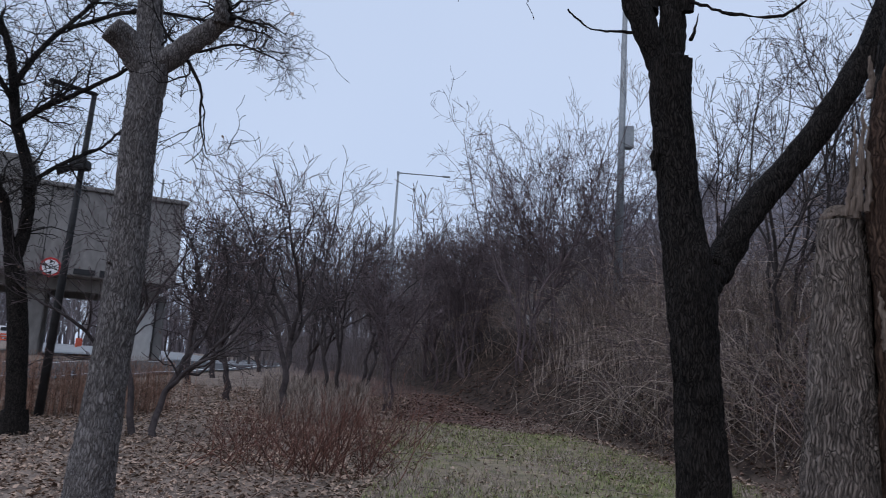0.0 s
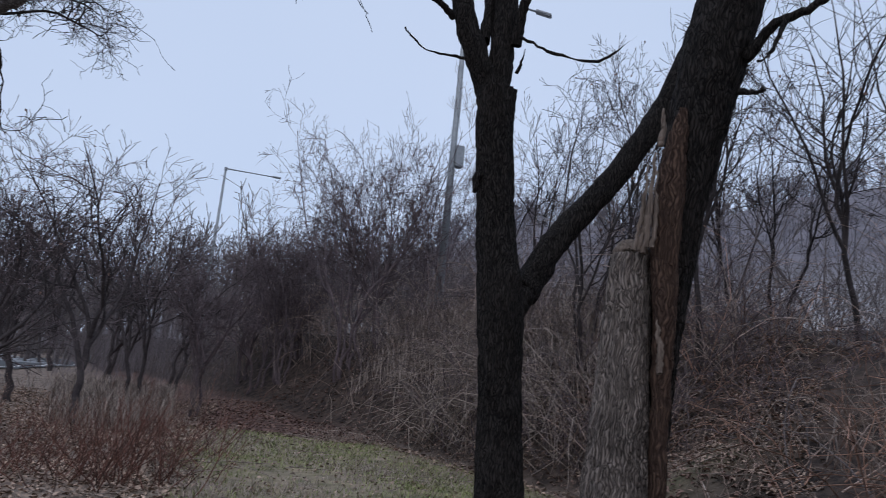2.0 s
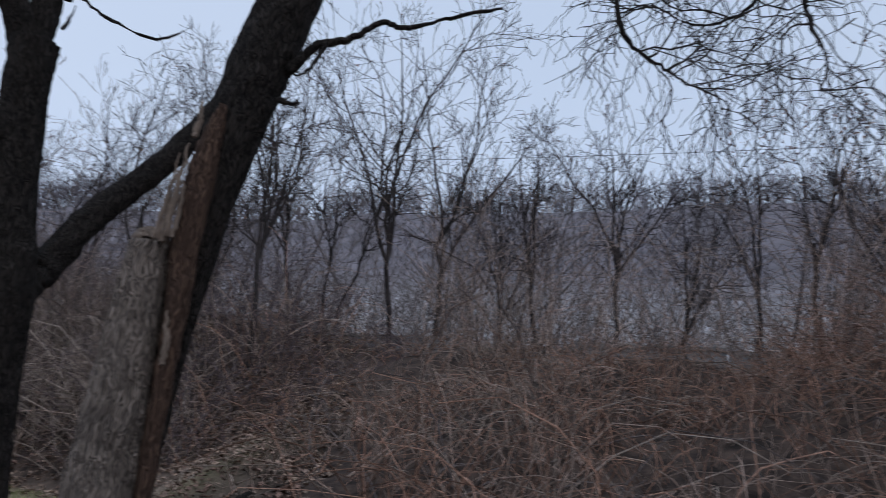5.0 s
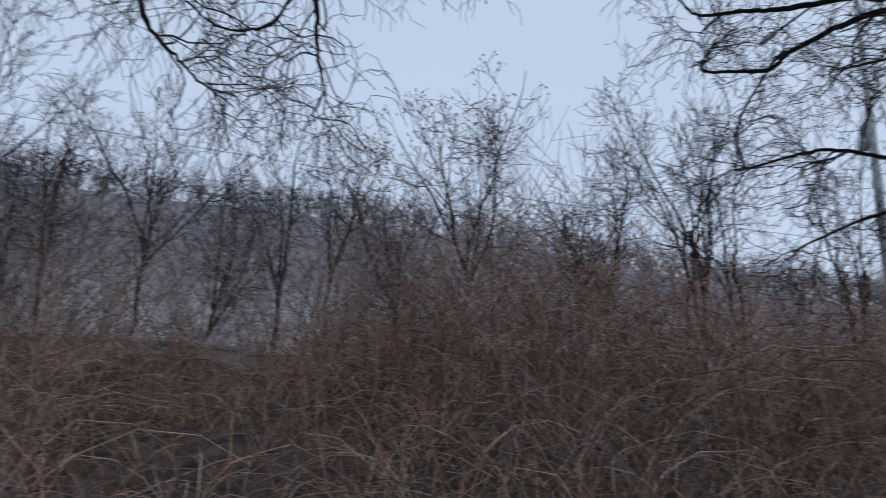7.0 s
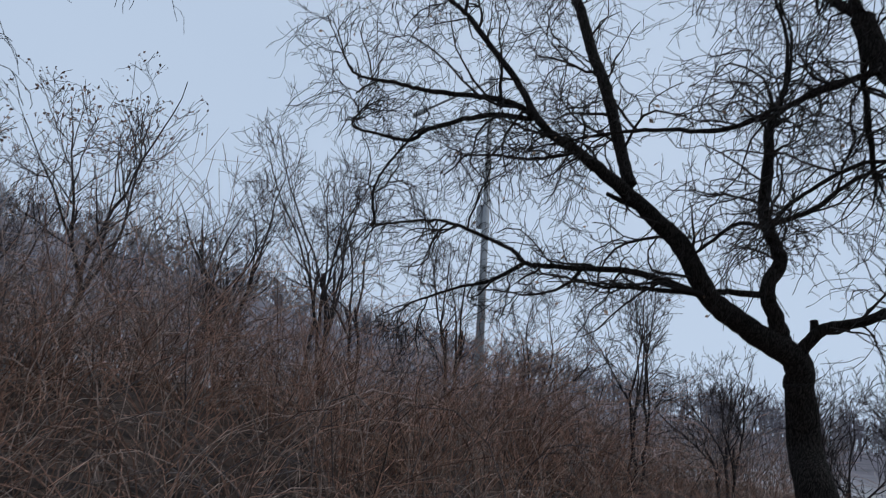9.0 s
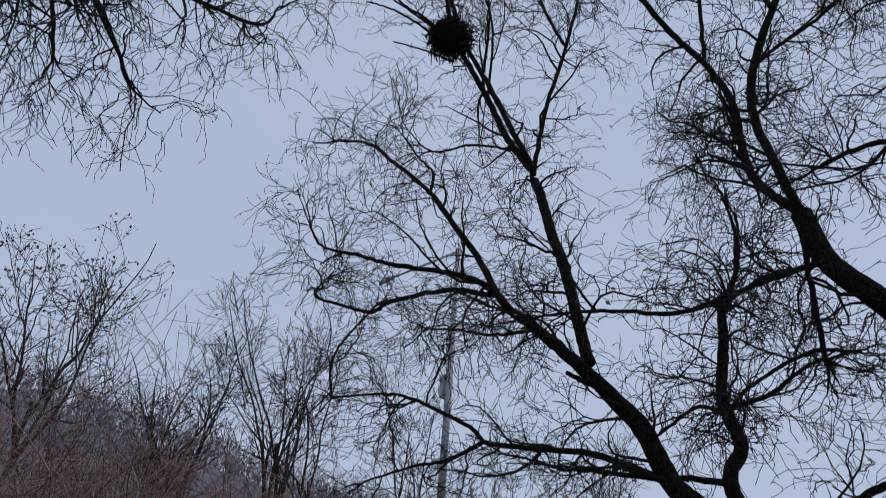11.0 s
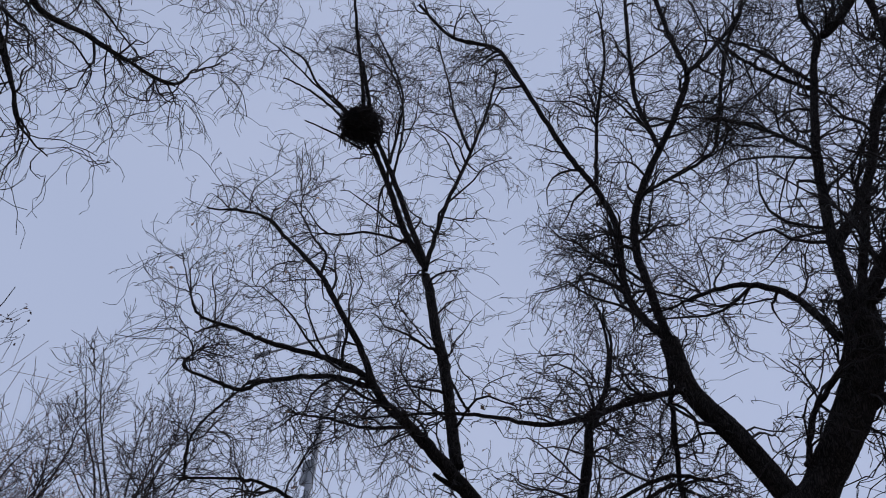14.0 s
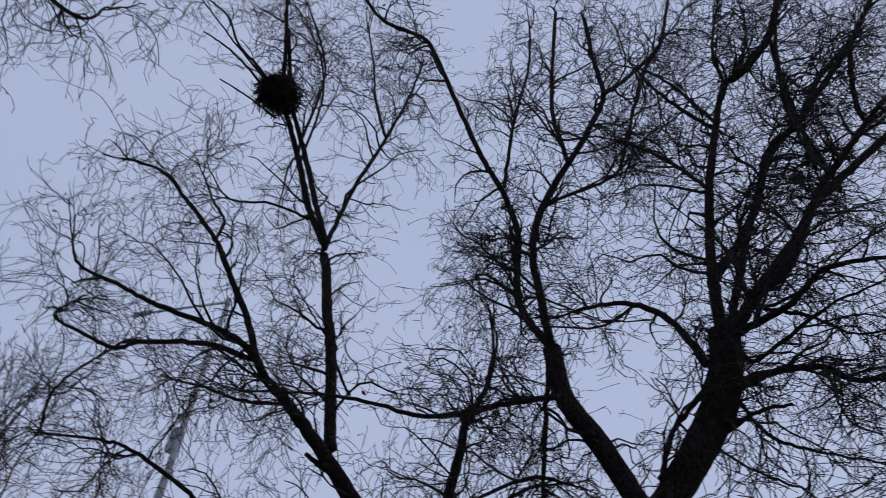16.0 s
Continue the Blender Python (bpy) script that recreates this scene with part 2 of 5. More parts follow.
def mesh_of(name, batches, mat, smooth=True):
    """One mesh out of batches of (verts, quads or triangles)."""
    me = bpy.data.meshes.new(name)
    vs, loops, starts, off, n = [], [], [], 0, 0
    for v, f in batches:
        vs.append(v.reshape(-1, 3))
        loops.append((f + off).ravel())
        starts.append(n + np.arange(len(f)) * f.shape[1])
        off += len(vs[-1])
        n += f.size
    vs, loops, starts = np.concatenate(vs), np.concatenate(loops), np.concatenate(starts)
    me.vertices.add(len(vs))
    me.vertices.foreach_set("co", vs.astype(np.float32).ravel())
    me.loops.add(len(loops))
    me.loops.foreach_set("vertex_index", loops.astype(np.int32))
    me.polygons.add(len(starts))
    me.polygons.foreach_set("loop_start", starts.astype(np.int32))
    me.polygons.foreach_set("use_smooth", np.full(len(starts), smooth))
    me.update(calc_edges=True)
    me.materials.append(mat)
    return me


def tubes(P, R, k=3, cap=False):
    """Round rods along N paths of M points: P (N, M, 3), R (N, M)."""
    N, M = R.shape
    T = unit(np.gradient(P, axis=1))
    axis = np.abs(T.mean(axis=1)).argmin(axis=1)
    ref = np.eye(3)[axis][:, None, :]
    U = unit(np.cross(T, ref))
    V = np.cross(T, U)
    a = np.arange(k) * 2 * np.pi / k
    ring = U[:, :, None, :] * np.cos(a)[:, None] + V[:, :, None, :] * np.sin(a)[:, None]
    v = P[:, :, None, :] + ring * R[:, :, None, None]
    i = np.arange(N)[:, None, None] * M * k + np.arange(M - 1)[None, :, None] * k
    j, j2 = np.arange(k)[None, None, :], (np.arange(k)[None, None, :] + 1) % k
    f = np.stack([i + j, i + j2, i + k + j2, i + k + j], axis=-1).reshape(-1, 4)
    return v.reshape(-1, 3), f


def spawn(P, R, n, length, angle, span=(0.25, 1.0), bend=(0, 0, 0.2), wild=0.25, M=6, thick=0.5, tip=0.0015, cap=1.0, taper_len=0.6, curl=0.0):
    """n children on each parent path: they leave it at an angle, bend towards a pull, curl one way and wander."""
    N, m = R.shape
    idx = np.repeat(np.arange(N), n)
    K = len(idx)
    u = rng.uniform(span[0], span[1], K)
    s = u * (m - 1)
    i0 = np.minimum(s.astype(int), m - 2)
    w = (s - i0)[:, None]
    start = P[idx, i0] * (1 - w) + P[idx, i0 + 1] * w
    r0 = np.minimum((R[idx, i0] * (1 - w[:, 0]) + R[idx, i0 + 1] * w[:, 0]) * thick, cap)
    tan = unit(P[idx, i0 + 1] - P[idx, i0])
    side = unit(np.cross(tan, rng.normal(size=(K, 3))))
    a = np.radians(rng.uniform(angle[0], angle[1], K))[:, None]
    d = tan * np.cos(a) + side * np.sin(a)
    L = rng.uniform(length[0], length[1], K) * (1 - taper_len * u)
    step = (L / (M - 1))[:, None]
    pts, pull = [start], np.array(bend) + unit(rng.normal(size=(K, 3))) * rng.uniform(0, curl, (K, 1))
    for _ in range(M - 1):
        pts.append(pts[-1] + d * step)
        d = unit(d + pull + rng.normal(size=(K, 3)) * wild)
    f = np.linspace(0, 1, M)[None, :]
    return np.stack(pts, axis=1), r0[:, None] * (1 - f) + tip * f


def smooth_path(nodes, per=4, wander=0.0):
    """A path with radii through a limb's nodes (x, y, z, r)."""
    q = np.array(nodes, float)
    q = np.vstack([2 * q[0] - q[1], q, 2 * q[-1] - q[-2]])
    out = []
    for i in range(1, len(q) - 2):
        for t in np.arange(per) / per:
            a, b, c, d = q[i - 1], q[i], q[i + 1], q[i + 2]
            out.append(0.5 * (2 * b + (c - a) * t + (2 * a - 5 * b + 4 * c - d) * t * t + (3 * b - a - 3 * c + d) * t ** 3))
    out.append(q[-2])
    out = np.array(out)
    out[:, :3] += rng.normal(size=(len(out), 3)) * wander
    end = out[-1].copy()
    end[:3] += unit(out[-1, :3] - out[-2, :3]) * min(0.15 * end[3], 0.015)
    end[3] = 0.002
    out = np.vstack([out, end])
    return out[None, :, :3], np.maximum(out[None, :, 3], 0.002)


def resampled(P, R, M):
    s = np.linspace(0, P.shape[1] - 1, M)
    i = np.minimum(s.astype(int), P.shape[1] - 2)
    w = s - i
    return P[:, i] * (1 - w)[None, :, None] + P[:, i + 1] * w[None, :, None], R[:, i] * (1 - w) + R[:, i + 1] * w


def link_mesh(name, me, parent=None, label="", at=None):
    ob = new(name, me)
    if parent:
        ob.parent = parent
        ob.matrix_parent_inverse = parent.matrix_basis.inverted()
    if label:
        tagged(ob, label)
    return ob


def part(name, bm, mat, parent=None, label="", smooth=False):
    me = bpy.data.meshes.new(name)
    bm.to_mesh(me)
    bm.free()
    me.materials.append(mat)
    if smooth:
        me.polygons.foreach_set("use_smooth", np.full(len(me.polygons), True))
    return link_mesh(name, me, parent, label)


def thing(name, at, label, category, group="", kind=""):
    e = new(name)
    e.location = at
    e.empty_display_size = 0.2
    e.matrix_basis = Matrix.Translation(at)
    return tagged(e, label, category, group, kind)


def box(size, m, bevel=0.0):
    bm = bmesh.new()
    bmesh.ops.create_cube(bm, size=1.0, matrix=m @ Matrix.Diagonal((*size, 1)))
    if bevel:
        bmesh.ops.bevel(bm, geom=bm.edges[:], offset=bevel, segments=2, affect="EDGES")
    return bm


def rod(a, b, r, r2=None, k=12):
    a, b = Vector(a), Vector(b)
    bm = bmesh.new()
    m = Matrix.Translation((a + b) / 2) @ (b - a).to_track_quat("Z", "Y").to_matrix().to_4x4()
    bmesh.ops.create_cone(bm, cap_ends=True, segments=k, radius1=r, radius2=r if r2 is None else r2, depth=(b - a).length, matrix=m)
    return bm


# ---- terrain ----
def ease(v):
    v = np.clip(v, 0, 1)
    return v * v * (3 - 2 * v)


HILL_AZ = [-180, -60, -16, -8, 0, 12, 20, 34, 40, 52, 68, 81, 92, 108, 122, 140, 160, 180]
HILL_EL = [0.0, 0.0, 0.0, 2, 5, 10, 12.5, 13.5, 15, 16, 17, 16.5, 15, 12, 9, 5.5, 3, 0.6]


def terrain(x, y):
    x, y = np.asarray(x, float), np.asarray(y, float)
    r = np.hypot(x, y)
    az = np.degrees(np.arctan2(x, y))
    n, s = 0.94 * x + 0.35 * y, -0.35 * x + 0.94 * y
    low = 1.05 * ease((r - 5) / 34) + 0.4 * ease((r - 40) / 60)
    toe = 4.6 + 4.6 * ease((s - 3.5) / 6)
    k = ease((n - toe) / (12.3 - toe)) * 0.5 + 0.5 * np.clip((n - toe) / (12.3 - toe), 0, 1)
    crest = 3.4 - 0.45 * ease((s + 5) / 4) * ease((10 - s) / 4)
    z = low + (crest - low) * np.clip(k, 0, 1)
    hill = 190 * np.tan(np.radians(np.interp(az, HILL_AZ, HILL_EL)))
    z = z + hill * ease((r - 45) / 150) * np.where(r > 195, 1 - 0.5 * ease((r - 195) / 600), 1)
    z = z + 0.05 * np.sin(x * 1.3 + 0.7 * y) * np.cos(0.9 * y - 0.4 * x) * np.clip(r / 6, 0, 1)
    z = z + np.where(n > toe, 0.12 * np.sin(2.1 * s + n) * np.clip((n - toe) / 2, 0, 1) * (n < 13), 0)
    return z


def ground_sheet():
    nr, na = 170, 360
    r = np.concatenate([[0.0], 0.35 * np.exp(np.linspace(0, math.log(3000 / 0.35), nr))])
    a = np.linspace(0, 2 * np.pi, na, endpoint=False)
    X, Y = r[:, None] * np.sin(a), r[:, None] * np.cos(a)
    v = np.stack([X, Y, terrain(X, Y)], axis=-1).reshape(-1, 3)
    i, j = np.meshgrid(np.arange(nr), np.arange(na), indexing="ij")
    j2 = (j + 1) % na
    f = np.stack([i * na + j, (i + 1) * na + j, (i + 1) * na + j2, i * na + j2], axis=-1).reshape(-1, 4)[:, ::-1]
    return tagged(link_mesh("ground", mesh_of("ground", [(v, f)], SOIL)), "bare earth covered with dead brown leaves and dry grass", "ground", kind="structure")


ground_sheet()


# ---- trees ----
def explicit_tree(name, label, limbs, bark, twig, base, depth=0.012, droop=-0.12, density=1.0, boughs=1.0, alone=(), leafy=0.0, upto=0.0, category="tree", limb_bark=None, fine_r=0.0036, bristly=False):
    """A tree from its trunk (the first limb) and main limbs; boughs, branches and twigs are grown on them.
    Limbs numbered in alone stay without twigs."""
    tree = thing(name, base, label, category)
    boughs_, fine, ends = [], [], []
    for i, nodes in enumerate(limbs):
        big = max(q[3] for q in nodes)
        P, R = smooth_path(nodes, 26 if i == 0 else 8, 0.0 if i == 0 else 0.004)
        k = 64 if i == 0 else 48 if big > 0.13 else 16 if big > 0.05 else 8
        if i and big > 0.13:
            P, R = smooth_path(nodes, 22, 0.0)
        link_mesh("trunk" if i == 0 else "limb", mesh_of("limb", [furrowed(P, R, k, depth * (1 if big > 0.08 else 0.4))], bark if i == 0 or not limb_bark else limb_bark), tree)
        if density <= 0 or (i == 0 and not bristly) or i in alone:
            continue
        P, R = P[:, :-1], R[:, :-1]
        if i == 0:
            P, R = P[:, P.shape[1] * 45 // 100:], R[:, R.shape[1] * 45 // 100:]
        length = np.linalg.norm(np.diff(P[0], axis=0), axis=1).sum()
        if length < 0.75:
            continue
        lift = (0, 0, upto)
        o = spawn(P, R, max(2, int(length * 1.3 * boughs)), (0.7, 1.9), (28, 72), (0.08, 0.92), lift, 0.3, 10, 0.6, 0.005, 0.018, 0.7, 0.16)
        if R[0, -1] < 0.06:
            e = spawn(P, R, 2, (0.2, 0.5), (5, 38), (0.94, 1), lift, 0.22, 8, 0.8, 0.005, 0.03, 0.0, 0.1)
            o = tuple(resampled(*o, 8))
            o = np.concatenate([o[0], e[0]]), np.concatenate([o[1], e[1]])
        a1 = spawn(P, R, max(3, int(length * 1.7 * density)), (0.4, 1.2), (35, 75), (0.1, 1), lift, 0.36, 7, 0.5, 0.005, 0.014, 0.62, 0.2)
        a2 = spawn(*o, 4, (0.4, 1.1), (28, 70), (0.1, 1), (0, 0, droop * 0.5), 0.36, 7, 0.65, 0.0042, 0.011, 0.55, 0.22)
        a = np.concatenate([a1[0], a2[0]]), np.concatenate([a1[1], a2[1]])
        b = spawn(*a, 3, (0.3, 0.9), (25, 75), (0.1, 1), (0, 0, droop), 0.4, 7, 0.7, fine_r, 0.0075, 0.3, 0.3)
        c = spawn(*b, 2, (0.15, 0.45), (20, 60), (0.15, 1), (0, 0, droop * 1.4), 0.42, 5, 0.8, fine_r * 0.85, 0.0055, 0.3, 0.35)
        boughs_ += [tubes(*o, 6), tubes(*a, 4)]
        fine += [tubes(*b, 3), tubes(*c, 3)]
        ends.append(c[0][:, -1])
    if fine:
        tagged(link_mesh("branchwork", mesh_of("branchwork", boughs_, twig), tree), kind="stuff")
        tagged(link_mesh("twig_mass", mesh_of("twig_mass", fine, twig), tree), kind="stuff")
        if leafy:
            tagged(link_mesh("dry_foliage", mesh_of("dry_foliage", [leaf_cards(np.concatenate(ends), leafy, 0.05)], LEAF), tree), kind="stuff")
    return tree


def furrowed(P, R, k, depth):
    """A rod with ridged bark: its rings are pushed in and out by noise stretched along it."""
    v, f = tubes(P, R, k)
    N, M = R.shape
    w = v.reshape(N, M, k, 3)
    c = P[:, :, None, :]
    out = unit(w - c)
    run = np.concatenate([[0], np.cumsum(np.linalg.norm(np.diff(P[0], axis=0), axis=1))])
    seed = rng.uniform(0, 100)
    for m_ in range(M):
        for j in range(k):
            a = 2 * math.pi * j / k
            rr = R[0, m_] * 26
            p = Vector((math.cos(a) * rr + seed, math.sin(a) * rr, run[m_] * 5))
            d = (0.35 - 1.6 * abs(noise.noise(p))) + 0.45 * noise.noise(p * 2.3)
            g = noise.noise(Vector((math.cos(a) + seed, math.sin(a), run[m_] * 1.4))) * 0.05 * R[0, m_]
            w[0, m_, j] += out[0, m_, j] * (depth * d + g)
    return w.reshape(-1, 3), f


def grown_tree(name, label, x, y, height, spread=0.5, stems=1, fork=0.25, bark=TWIG_DARK, twig=TWIG_BROWN, r=0.08, lean=(0, 0), full=1.0, group="", up=0.12, leafy=0, sub=4, fine=0.003, leaders=4, leaf_top=0.0, wild=1.0):
    """A bare tree grown from its foot: stem or stems that part into leaders, limbs, branches and twigs."""
    z = float(terrain(x, y))
    tree = thing(name, (x, y, z), label, "tree", group)
    t = np.linspace(0, 1, 9)
    Ps, Rs = [], []
    h = max(fork * height * 1.5, 0.5)
    for i in range(stems):
        a = rng.uniform(0, 6.28)
        off = 0 if stems == 1 else rng.uniform(0.05, 0.3)
        out = (0 if stems == 1 else rng.uniform(0.15, 0.5)) * h * spread
        w = np.cumsum(rng.normal(size=(9, 2)) * 0.008 * height, axis=0) * (t[:, None] > 0.05)
        px = x + off * math.cos(a) + out * math.cos(a) * t ** 1.2 + w[:, 0] + lean[0] * t * h
        py = y + off * math.sin(a) + out * math.sin(a) * t ** 1.2 + w[:, 1] + lean[1] * t * h
        Ps.append(np.stack([px, py, z - 0.1 + (h + 0.1) * t], axis=1))
        Rs.append(r * (1 if stems == 1 else 0.7) * (1 - 0.42 * t) + 0.004)
    P, R = np.array(Ps), np.array(Rs)
    for i in range(stems):
        link_mesh("trunk", mesh_of("trunk", [tubes(P[i:i + 1], R[i:i + 1], 9)], bark), tree)
    rest = height - h
    pull = (lean[0] * 0.25, lean[1] * 0.25, 0.07)
    lead = spawn(P, R, leaders, (0.72 * rest, 0.98 * rest), (5, 14 + 38 * spread), (0.5, 1), pull, 0.15 * wild, 12, 0.85, 0.008, 0.07, 0.0, 0.05)
    n1 = int(7 * full) + 2
    a = spawn(*lead, n1, (0.2 * height * spread + 0.25, 0.5 * height * spread + 0.35), (26, 62), (0.08, 1), (0, 0, up * 0.8), 0.22 * wild, 8, 0.6, 0.006, 0.03, 0.35, 0.12)
    b = spawn(*a, sub, (0.08 * height * spread + 0.15, 0.2 * height * spread + 0.3), (24, 60), (0.12, 1), (0, 0, up * 0.6), 0.28 * wild, 5, 0.62, fine * 1.15, 0.014, 0.3, 0.15)
    c = spawn(*b, max(sub - 1, 2), (0.12, 0.2 + 0.05 * height), (22, 60), (0.15, 1), (0, 0, up * 0.5), 0.3 * wild, 4, 0.75, fine, 0.009, 0.2, 0.2)
    tagged(link_mesh("branchwork", mesh_of("branchwork", [tubes(*lead, 7), tubes(*a, 4), tubes(*b, 3)], bark), tree), kind="stuff")
    tagged(link_mesh("twig_mass", mesh_of("twig_mass", [tubes(*c, 3)], twig), tree), kind="stuff")
    if leafy:
        tips = c[0][:, -1]
        tips = tips[tips[:, 2] > z + height * leaf_top]
        if leafy > 0.5:
            tips = np.repeat(tips, 2, axis=0) + rng.normal(size=(2 * len(tips), 3)) * 0.05
        tagged(link_mesh("dry_foliage", mesh_of("dry_foliage", [leaf_cards(tips, leafy, 0.075)], DARK_LEAF), tree), kind="stuff")
    return tree


def leaf_cards(P, keep, size):
    """Small curled leaves at given places: two bent quads each."""
    P = P[rng.random(len(P)) < keep]
    n = len(P)
    d, s = unit(rng.normal(size=(n, 3))), None
    s = unit(np.cross(d, rng.normal(size=(n, 3))))
    nn = np.cross(d, s)
    L = (size * rng.uniform(0.6, 1.3, n))[:, None]
    v = np.stack([P, P + d * L * 0.5 + s * L * 0.32 + nn * L * 0.12, P + d * L, P + d * L * 0.5 - s * L * 0.32 + nn * L * 0.12], axis=1)
    i = np.arange(n)[:, None] * 4
    return v.reshape(-1, 3), np.concatenate([i + [0, 1, 2], i + [0, 2, 3]])


def polar(az, d):
    return d * math.sin(radians(az)), d * math.cos(radians(az))


explicit_tree("furrowed_grey_tree", "grey furrowed tree trunk with sawn-off upper limbs", [
    [(-2.64, 5.94, -0.15, 0.217), (-2.64, 5.94, 0.25, 0.194), (-2.62, 5.95, 1.21, 0.149), (-2.6, 5.96, 2.36, 0.145), (-2.63, 5.94, 3.33, 0.138), (-2.62, 5.95, 3.99, 0.151)],
    [(-2.63, 5.94, 3.94, 0.131), (-2.77, 5.83, 4.13, 0.12), (-2.89, 5.71, 4.22, 0.108)],
    [(-2.62, 5.95, 3.95, 0.112), (-2.69, 5.99, 4.42, 0.109), (-2.8, 6.01, 5.02, 0.101), (-2.94, 6.02, 5.74, 0.093)],
    [(-2.6, 5.96, 3.98, 0.102), (-2.38, 5.94, 4.15, 0.093), (-2.09, 5.94, 4.41, 0.084), (-1.99, 5.87, 4.49, 0.097)],
    [(-2.03, 5.86, 4.4, 0.063), (-2.04, 5.86, 4.61, 0.068), (-2.08, 5.84, 4.91, 0.059)],
    [(-2.67, 5.93, 2.3, 0.023), (-2.68, 5.87, 2.27, 0.018), (-2.68, 5.81, 2.27, 0.011)],
], BARK_GREY, TWIG_DARK, (-2.64, 5.94, 0), depth=0.02, droop=-0.06, density=0.6, leafy=0.06, fine_r=0.003)

explicit_tree("dark_forked_tree", "dark wet willow trunk forking into several limbs", [
    [(1.8, 4.66, -0.15, 0.215), (1.77, 4.67, 0.25, 0.192), (1.68, 4.71, 1.54, 0.148), (1.63, 4.73, 2.27, 0.159), (1.57, 4.75, 2.72, 0.136), (1.5, 4.77, 3.44, 0.132), (1.49, 4.77, 3.81, 0.146)],
    [(1.47, 4.78, 3.73, 0.094), (1.33, 4.79, 4.02, 0.087), (1.19, 4.79, 4.4, 0.08), (1.08, 4.78, 4.96, 0.07)],
    [(1.51, 4.77, 3.73, 0.094), (1.51, 4.8, 4.04, 0.092), (1.52, 4.83, 4.53, 0.086), (1.5, 4.88, 5.24, 0.071)],
    [(1.66, 4.71, 2.05, 0.085), (1.75, 4.76, 2.28, 0.103), (1.87, 4.81, 2.44, 0.105), (2.1, 4.81, 2.84, 0.096), (2.41, 4.76, 3.24, 0.09), (2.73, 4.69, 3.76, 0.088), (2.97, 4.65, 4.33, 0.082), (3.18, 4.62, 5.09, 0.076)],
    [(1.36, 4.8, 4.18, 0.051), (1.41, 4.89, 4.48, 0.043), (1.41, 4.99, 4.98, 0.041), (1.37, 5.11, 5.51, 0.033)],
    [(1.59, 4.73, 4.17, 0.047), (1.61, 4.65, 4.47, 0.038), (1.66, 4.56, 4.68, 0.034), (1.72, 4.47, 5.07, 0.025)],
    [(1.58, 4.63, 4.19, 0.012), (1.81, 4.44, 4.02, 0.01), (2.03, 4.23, 3.93, 0.008), (2.2, 4.04, 4.05, 0.004)],
    [(1.23, 4.78, 4.02, 0.01), (0.93, 4.77, 4.02, 0.007), (0.75, 4.72, 4.13, 0.004)],
    [(1.11, 4.76, 4.31, 0.029), (1, 4.71, 4.36, 0.025), (0.81, 4.68, 4.46, 0.02), (0.62, 4.64, 4.55, 0.012)],
    [(1.6, 4.67, 3.93, 0.015), (1.63, 4.61, 4.1, 0.006)],
    [(1.44, 4.74, 3.15, 0.031), (1.38, 4.7, 3.12, 0.03), (1.36, 4.66, 3, 0.017)],
    [(0.92, 4.79, 6.12, 0.02), (0.42, 4.75, 5.89, 0.015), (0.12, 4.66, 5.51, 0.01), (-0.08, 4.56, 5.17, 0.006)],
], BARK_DARK, TWIG_DARK, (1.8, 4.66, 0), depth=0.02, droop=-0.3, density=1.5, boughs=2.0, alone=(1, 2, 3, 4, 5, 6, 7, 9, 10))

